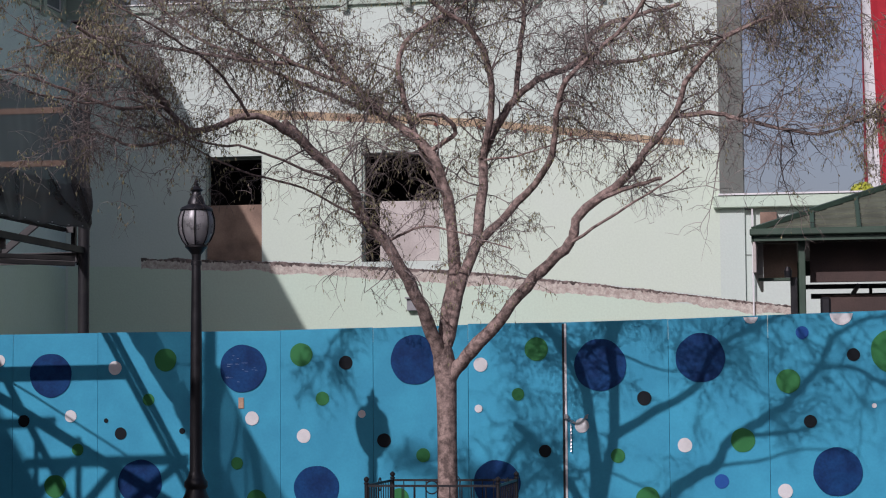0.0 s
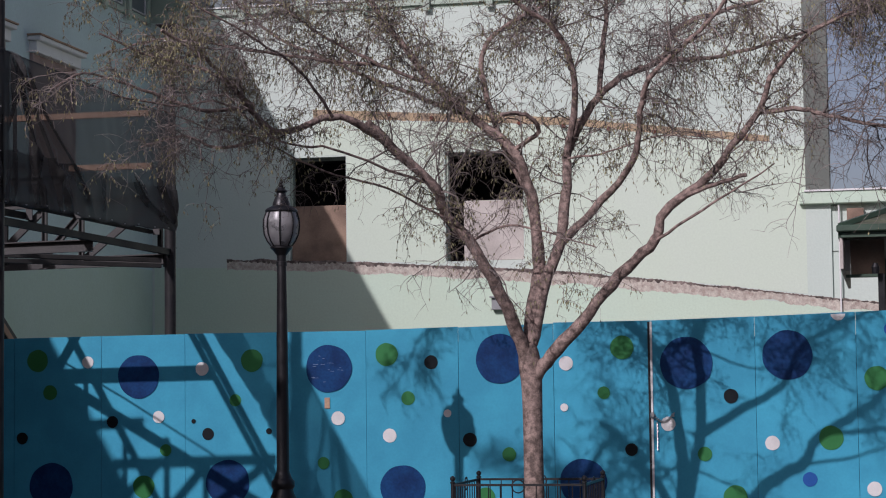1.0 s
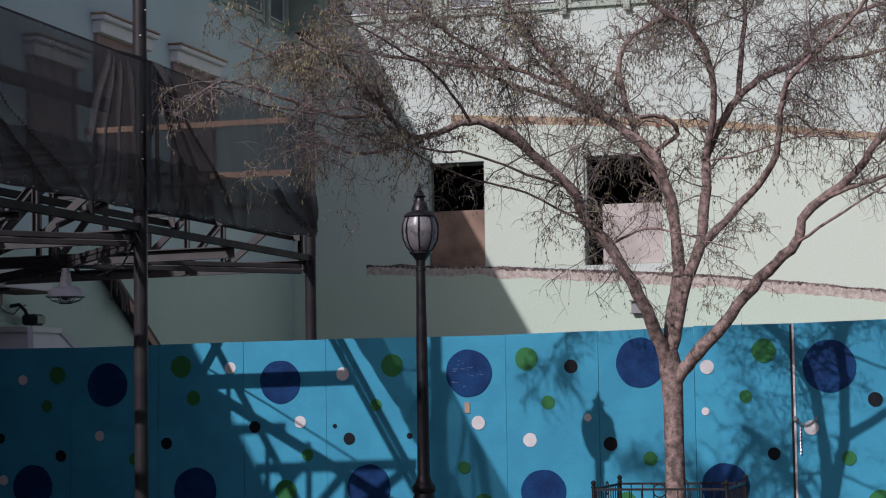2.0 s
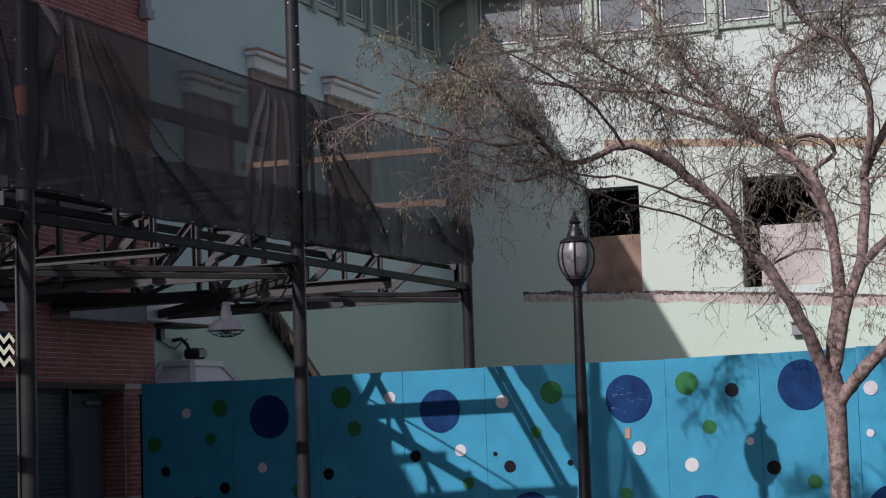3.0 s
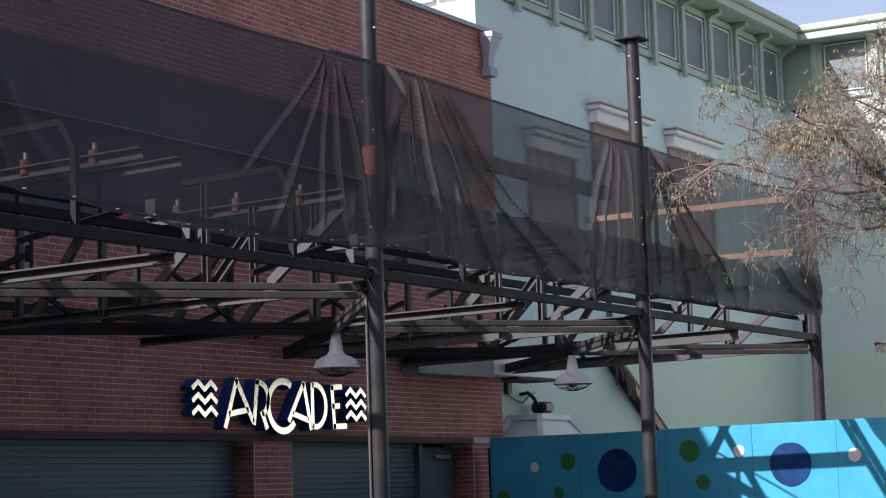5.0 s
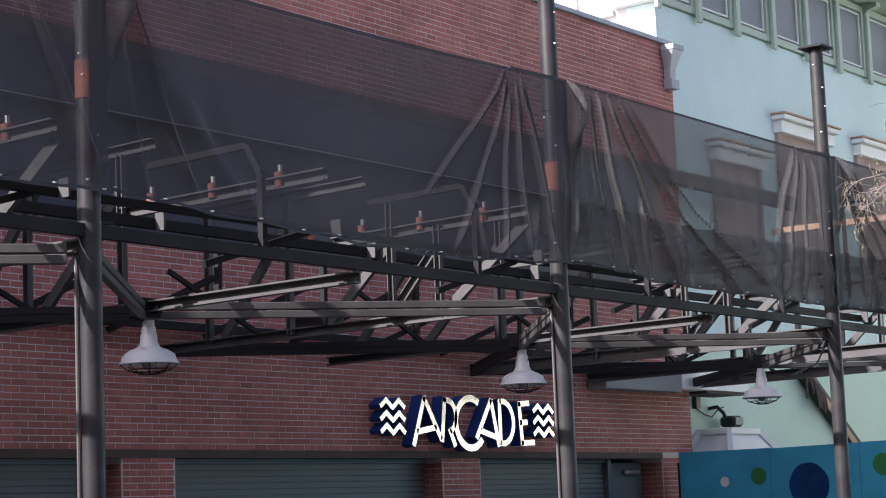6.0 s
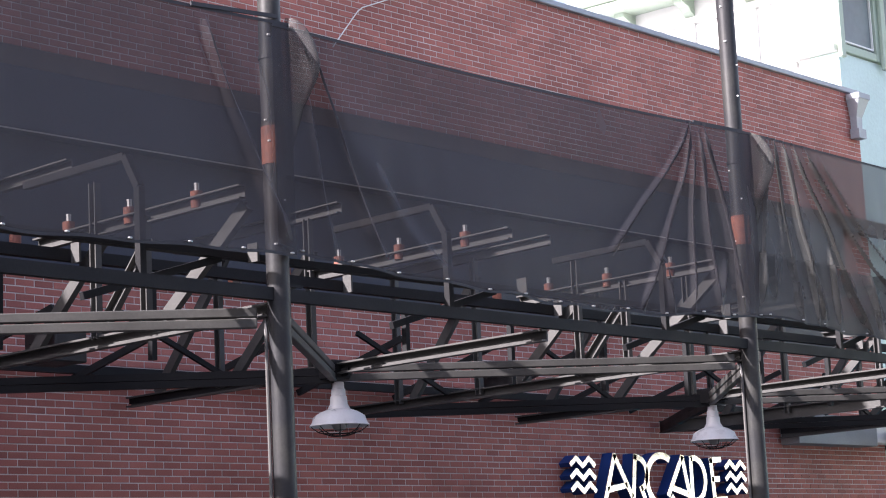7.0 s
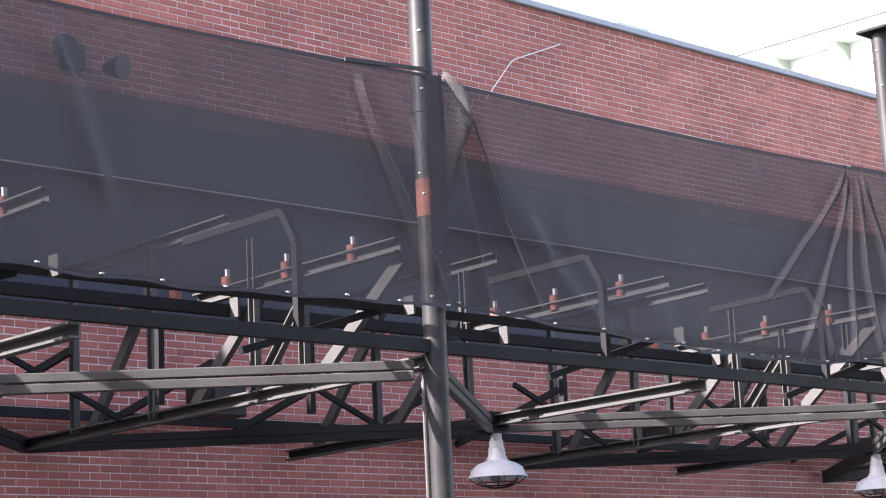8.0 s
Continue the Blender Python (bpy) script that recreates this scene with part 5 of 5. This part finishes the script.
limb("limb", [(0.46, 4.0), (0.9, 4.05), (1.4, 4.2), (1.9, 4.15)], 0.014, 0.005, -0.6, 0.3, 0.5, dense=0.5)
limb("limb", [(-0.6, 3.15), (-0.2, 3.3), (0.3, 3.2), (0.75, 3.05)], 0.016, 0.006, -0.9, -0.4, 0.5, dense=0.5)

tree.matrix_basis = pose(TX * 1.058, TY * 1.058, -0.09) @ Matrix.Scale(1.058, 4)

tv, tf, lv, lf = [], [], [], []


def thin(line, r0, r1, sides=3):
    base = len(tv)
    m = len(line)
    for i, p in enumerate(line):
        d = (line[min(i + 1, m - 1)] - line[max(i - 1, 0)]).normalized()
        s = d.cross(Vector((0.31, 0.5, 0.81)))
        s.normalize()
        u = s.cross(d)
        r = r0 + (r1 - r0) * i / (m - 1)
        for k in range(sides):
            a = 2 * math.pi * k / sides
            tv.append(tuple(p + (s * math.cos(a) + u * math.sin(a)) * r))
    for i in range(m - 1):
        for k in range(sides):
            a, b = base + i * sides + k, base + i * sides + (k + 1) % sides
            tf.append((a, b, b + sides, a + sides))


def leaf(p):
    """A narrow hanging leaf, folded along its middle."""
    a = rng.uniform(0, 6.28)
    l, w = rng.uniform(0.028, 0.052), rng.uniform(0.0045, 0.009)
    d = Vector((rng.uniform(-0.5, 0.5), rng.uniform(-0.5, 0.5), -1)).normalized()
    s = d.cross(Vector((math.cos(a), math.sin(a), 0.1))).normalized() * w
    n = d.cross(s).normalized() * w * 0.5
    b = len(lv)
    lv.extend([tuple(p), tuple(p + d * l * 0.45 + s + n), tuple(p + d * l), tuple(p + d * l * 0.45 - s + n)])
    lf.extend([(b, b + 1, b + 2), (b, b + 2, b + 3)])


def wander(p, d, length, steps, bend, drop):
    line = [p.copy()]
    d = d.normalized()
    for i in range(steps):
        d = (d + Vector((rng.gauss(0, 1), rng.gauss(0, 1), rng.gauss(0, 1))) * bend + Vector((0, 0, -drop * i / steps))).normalized()
        line.append(line[-1] + d * (length / steps))
    return line


for line, radii, leafy, dense, bare in twig_seeds:
    m = len(line)
    total = sum((a - b).length for a, b in zip(line, line[1:]))
    count = int(total * (3.7 if leafy > 0.9 else 8.6) * dense) + 2
    for _ in range(count):
        f = rng.random() ** 0.7
        first_at = bare if bare is not None else 0.42 if leafy > 0.9 else 0.28
        i = int((first_at + (1 - first_at) * f) * (m - 2))
        p = line[i]
        along = (line[i + 1] - line[i]).normalized()
        side = Vector((rng.gauss(0, 1), rng.gauss(0, 0.9), rng.gauss(0.15, 0.8))).normalized()
        reach = rng.uniform(0.3, 0.95) if leafy > 0.9 else rng.uniform(0.45, 1.2)
        branch = wander(p, along * 0.7 + side, reach, 8, 0.34, 0.16)
        thin(branch, min(radii[i] * 0.5, 0.010), 0.0028, 4)
        for j in range(1, 9):
            for _k in range(2):
                if rng.random() < 0.15:
                    continue
                s2 = Vector((rng.gauss(0, 1), rng.gauss(0, 1), rng.gauss(-0.1, 0.8))).normalized()
                q = branch[j]
                lush = 1.5 * leafy * max(0.0, 0.42 + 1.6 * noise.noise(q * 1.1))
                sub = wander(q, (branch[j] - branch[j - 1]).normalized() * 0.6 + s2 * 0.9, rng.uniform(0.15, 0.38 if leafy > 0.9 else 0.5), 5, 0.30, 0.42)
                thin(sub, 0.0034, 0.0014)
                for q2 in sub[1:]:
                    if rng.random() < 0.55:
                        s3 = Vector((rng.gauss(0, 1), rng.gauss(0, 1), rng.gauss(-0.5, 0.7)))
                        fine = wander(q2, s3, rng.uniform(0.06, 0.22), 2, 0.2, 0.6)
                        thin(fine, 0.0020, 0.0012)
                        for q3 in fine:
                            if rng.random() < 0.55 * lush:
                                leaf(q3)
                    for _l in range(2):
                        if rng.random() < 0.6 * lush:
                            leaf(q2)

for name, v, f, mat in (("twig", tv, tf, TWIG), ("foliage", lv, lf, LEAF)):
    me = bpy.data.meshes.new(name)
    me.from_pydata(v, [], f)
    me.materials.append(mat)
    ob = new(name, me)
    ob.parent = tree
    ob["kind"] = "stuff"

# ---- iron guard round the tree ----
guard = thing("tree_guard", "low black iron guard rail round the tree", "guard rail", (TX * 1.058, TY * 1.058, 0))
R = 0.72
corners = [(-R, -R), (R, -R), (R, R), (-R, R)]
for i in range(4):
    a, b = Vector((*corners[i], 0)), Vector((*corners[(i + 1) % 4], 0))
    part("post", turned(bmesh.new(), [(0.022, 0), (0.022, 0.56), (0.03, 0.565), (0.03, 0.58), (0.015, 0.585), (0.03, 0.605), (0.03, 0.625), (0.008, 0.645)], a, 10), IRON, guard)
    for z in (0.12, 0.545):
        part("rail", beam(bmesh.new(), a + Vector((0, 0, z)), b + Vector((0, 0, z)), 0.02, 0.025), IRON, guard)
    n = 11
    for k in range(1, n):
        p = a + (b - a) * k / n
        part("bar", tube(bmesh.new(), [p + Vector((0, 0, 0.1)), p + Vector((0, 0, 0.545))], [0.007, 0.007], 6), IRON, guard)
    mid = (a + b) / 2
    ring = [mid + (b - a).normalized() * (0.07 * math.cos(q)) + Vector((0, 0, 0.53 + 0.07 * math.sin(q))) for q in (2 * math.pi * k / 16 for k in range(17))]
    part("hoop", tube(bmesh.new(), ring, [0.008] * 17, 6, False), IRON, guard)

# ---- pavilion behind the fence ----
pav = thing("pavilion", "dark green open pavilion with a shingled hip roof", "pavilion", (0, 30, 0))
EZ = 3.86
E0, E1, D0, D1 = -0.62, 6.4, 0.0, 6.4
lo = [Vector(p) for p in ((E0, D0, EZ), (E1, D0, EZ), (E1, D1, EZ), (E0, D1, EZ))]
apex = Vector((2.89, 3.2, 5.2))
n = 14
for i in range(4):
    a, b = lo[i], lo[(i + 1) % 4]
    for k in range(n):
        f0, f1 = k / n, (k + 1) / n
        lift = Vector((0, 0, 0.018))
        bm = bmesh.new()
        q = [bm.verts.new(p) for p in (a.lerp(apex, f0) + lift, b.lerp(apex, f0) + lift, b.lerp(apex, f1), a.lerp(apex, f1))]
        q2 = [bm.verts.new(a.lerp(apex, f0)), bm.verts.new(b.lerp(apex, f0))]
        bm.faces.new(q)
        bm.faces.new((q2[0], q2[1], q[1], q[0]))
        part("shingle_course", bm, SHINGLE, pav)
for i in range(4):
    part("hip_rib", beam(bmesh.new(), lo[i] + Vector((0, 0, 0.04)), apex + Vector((0, 0, 0.05)), 0.10, 0.07), DARKGREEN, pav)
for f in (0.12, 0.215, 0.33):
    a = lo[0].lerp(lo[1], f)
    b = lo[0].lerp(apex, (a.x - E0) / (apex.x - E0))
    part("seam_rib", beam(bmesh.new(), a + Vector((0, 0, 0.03)), b + Vector((0, 0, 0.03)), 0.06, 0.05), DARKGREEN, pav)
part("gutter", new_box((E0 - 0.06, D0 - 0.08, EZ - 0.06), (E1, D0 + 0.05, EZ + 0.04), 0.015), DARKGREEN, pav)
part("fascia", new_box((E0, D0, EZ - 0.14), (E1, D0 + 0.04, EZ - 0.062)), DARKGREEN, pav)
part("side_fascia", new_box((E0 - 0.04, D0 + 0.06, EZ - 0.14), (E0 + 0.03, D1, EZ + 0.02)), DARKGREEN, pav)
part("side_drop", new_box((E0 - 0.02, D0 + 0.06, EZ - 0.60), (E0 + 0.03, D1 - 0.4, EZ - 0.142), 0.01), PLY2, pav)
part("ceiling", new_box((E0 + 0.15, D0 + 0.06, EZ - 0.12), (E1, D1, EZ - 0.08)), BROWN, pav)
part("end_panel", new_box((-0.50, 0.7, 3.22), (-0.005, 0.75, EZ - 0.13)), PLY, pav, "weathered brown end panel")
part("end_board", new_box((-0.58, 0.69, 3.27), (-0.503, 0.76, EZ - 0.13), 0.006), PLY2, pav, "pale weathered corner board")
part("bottom_rail", new_box((-0.58, 0.67, 3.17), (-0.005, 0.77, 3.217), 0.006), DARKGREEN, pav)
part("column_trim", new_box((-0.11, 0.46, 0), (-0.01, 0.54, 3.21)), IRON, pav)
part("back_rail", new_box((0.03, 5.0, 3.25), (E1, 5.06, 3.33)), IRON, pav)
part("header", new_box((0.18, 0.6, EZ - 0.72), (E1, 0.75, EZ - 0.13)), BROWN, pav)
part("back_header", new_box((0.03, 5.0, EZ - 0.38), (E1, 5.1, EZ - 0.13)), IRON, pav)
for x, y in ((0.065, 0.25), (0.0, 5.4), (3.2, 0.25), (3.2, 5.4)):
    part("column", new_box((x - 0.05, y - 0.05, 0), (x + 0.05, y + 0.05, EZ - 0.13), 0.01), DARKGREEN, pav)
part("brace", beam(bmesh.new(), (0.55, 2.6, 2.6), (0.95, 2.6, 3.2), 0.07, 0.07), SLAB, pav)
for x in (1.1, 1.6, 2.2):
    part("rack_post", new_box((x, 2.6, 0), (x + 0.05, 2.66, 3.2)), IRON, pav)
part("rack_rail", new_box((0.2, 2.6, 2.98), (3, 2.64, 3.06)), IRON, pav)
part("counter_screen", new_box((0.34, 0.9, 0), (3.4, 1.0, 2.96)), BROWN, pav)
t = thing("speaker_box", "black fitting on the pavilion column", "fitting", (0.42, 30.3, 2.3))
part("case", new_box((-0.1, -0.1, 0), (0.05, 0.06, 0.35), 0.03), IRON, t)
part("shelf", new_box((-0.13, -0.14, 0.0), (0.12, 0.1, 0.03)), DOT["royal"], t)
t.matrix_basis = pose(0.42, 30.3, 2.55)
t = thing("wall_lamp", "small dark lamp on the pavilion side", "lamp", (-0.14, 30.35, 3.2))
part("body", turned(bmesh.new(), [(0.05, 0), (0.06, 0.1), (0.03, 0.16)], sides=12), IRON, t)

# ---- striped tower and shrub in the distance ----
tower = thing("striped_tower", "tall white tower with red spiral stripes", "tower", (4.1, 72, 0))
part("shaft", turned(bmesh.new(), [(1.75, 0), (1.7, 30)], sides=40), WHITE, tower, smooth=True)
for k in range(5):
    bm = bmesh.new()
    rows = []
    for j in range(80):
        z = 30 * j / 79
        a0 = 2 * math.pi * k / 5 + radians(225) - (z - 8.56) * 0.032
        rows.append([bm.verts.new(((1.765 - 0.0017 * z) * math.cos(a), (1.765 - 0.0017 * z) * math.sin(a), z)) for a in (a0 + 0.205 * q for q in range(5))])
    for a, b in zip(rows, rows[1:]):
        for q in range(4):
            bm.faces.new((a[q], a[q + 1], b[q + 1], b[q]))
    part("stripe", bm, RED, tower, "red painted stripe")
shrub = thing("shrub", "yellow-green shrub behind the low wall", "shrub", (2.15, 68, 0))
part("stem", tube(bmesh.new(), [(0, 0, 0), (0.1, 0, 4), (0, 0, 8)], [0.2, 0.12, 0.04], 8), BARK, shrub)
verts, faces = [], []
for _ in range(1500):
    d = Vector((rng.gauss(0, 1), rng.gauss(0, 1), rng.gauss(0, 1))).normalized()
    p = Vector((0.0, 0, 8.0)) + Vector((d.x * 0.42, d.y * 0.42, d.z * 0.36)) * (0.5 + 0.5 * rng.random())
    s = Vector((rng.gauss(0, 1), rng.gauss(0, 1), rng.gauss(0, 1))).normalized() * 0.06
    u = s.cross(d).normalized() * 0.04
    b = len(verts)
    verts.extend([tuple(p - s), tuple(p + u), tuple(p + s), tuple(p - u)])
    faces.append((b, b + 1, b + 2, b + 3))
me = bpy.data.meshes.new("foliage")
me.from_pydata(verts, [], faces)
me.materials.append(LIME)
ob = new("foliage", me)
ob["kind"] = "stuff"
ob.parent = shrub

# ---- bricks of the arcade wall ----
BL, BH, PL, PH = 0.2003, 0.0568, 0.2103, 0.0668
brick_wall = bpy.data.objects["wall_brick"]
cube = bmesh.new()
box(cube, (-0.05, -BL / 2, -BH / 2), (0, BL / 2, BH / 2), 0.003)
brick_mesh = mesh_of("brick", cube)
brick_mesh.materials.append(BRICK)
bv, bf = [], []
brng = random.Random(5)


def brick(y, z, length, single):
    x = X_BRICK + brng.uniform(-0.002, 0.0025)
    if single:
        ob = new("brick", brick_mesh)
        ob.location = (x, y, z)
        ob.parent = brick_wall
        return
    b = len(bv)
    h, l, c = BH / 2, length / 2, 0.004
    for xx, k in ((x - 0.03, 0.0), (x - 0.003, 0.0), (x, c)):
        bv.extend([(xx, y - l + k, z - h + k), (xx, y + l - k, z - h + k), (xx, y + l - k, z + h - k), (xx, y - l + k, z + h - k)])
    for r in (0, 4):
        for k in range(4):
            bf.append((b + r + k, b + r + (k + 1) % 4, b + r + 4 + (k + 1) % 4, b + r + 4 + k))
    bf.append((b + 8, b + 9, b + 10, b + 11))


rows = round((BRICK_TOP - 0.75) / PH)
for r in range(rows):
    z = 0.75 + (r + 0.5) * PH
    off = 0.5 * PL if r % 2 else 0.0
    if z + BH / 2 < HEAD:
        spans = [(7.62, 8.58), (14.70, 15.45), (20.18, 20.96), (25.56, BRICK_END)]
    elif z - BH / 2 > HEAD + 0.012 and z < BRICK_TOP:
        spans = [(6.2, BRICK_END)]
    else:
        continue
    for s0, s1 in spans:
        k = 0
        y = s0 - off
        while y < s1 - 0.02:
            a, b = max(y, s0) + 0.005, min(y + PL, s1) - 0.005
            if b - a > 0.03:
                full = abs((b - a) - BL) < 0.003
                near = full and 9.4 < a < 14.1 and HEAD < z < 3.25
                brick((a + b) / 2, z, b - a, near)
            y += PL
# brick returns in the openings
for y, way in ((8.6, 1), (14.69, -1), (15.46, 1), (20.17, -1), (20.97, 1), (25.55, -1)):
    for r in range(rows):
        z = 0.75 + (r + 0.5) * PH
        if z + BH / 2 > HEAD - 0.06:
            break
        cuts = (-14.985, -14.80, -14.60, -14.513) if r % 2 else (-14.985, -14.70, -14.513)
        for x0, x1 in zip(cuts, cuts[1:]):
            b = len(bv)
            y1 = y + way * 0.006
            bv.extend([(x0 + 0.005, y1, z - BH / 2), (x1 - 0.005, y1, z - BH / 2), (x1 - 0.005, y1, z + BH / 2), (x0 + 0.005, y1, z + BH / 2)])
            bv.extend([(x0 + 0.005, y - way * 0.01, z - BH / 2), (x1 - 0.005, y - way * 0.01, z - BH / 2), (x1 - 0.005, y - way * 0.01, z + BH / 2), (x0 + 0.005, y - way * 0.01, z + BH / 2)])
            bf.append((b, b + 1, b + 2, b + 3))
            for k in range(4):
                bf.append((b + k, b + (k + 1) % 4, b + 4 + (k + 1) % 4, b + 4 + k))
me = bpy.data.meshes.new("brickwork")
me.from_pydata(bv, [], bf)
me.materials.append(BRICK_J)
ob = new("brickwork", me)
ob.parent = brick_wall
ob["kind"] = "stuff"
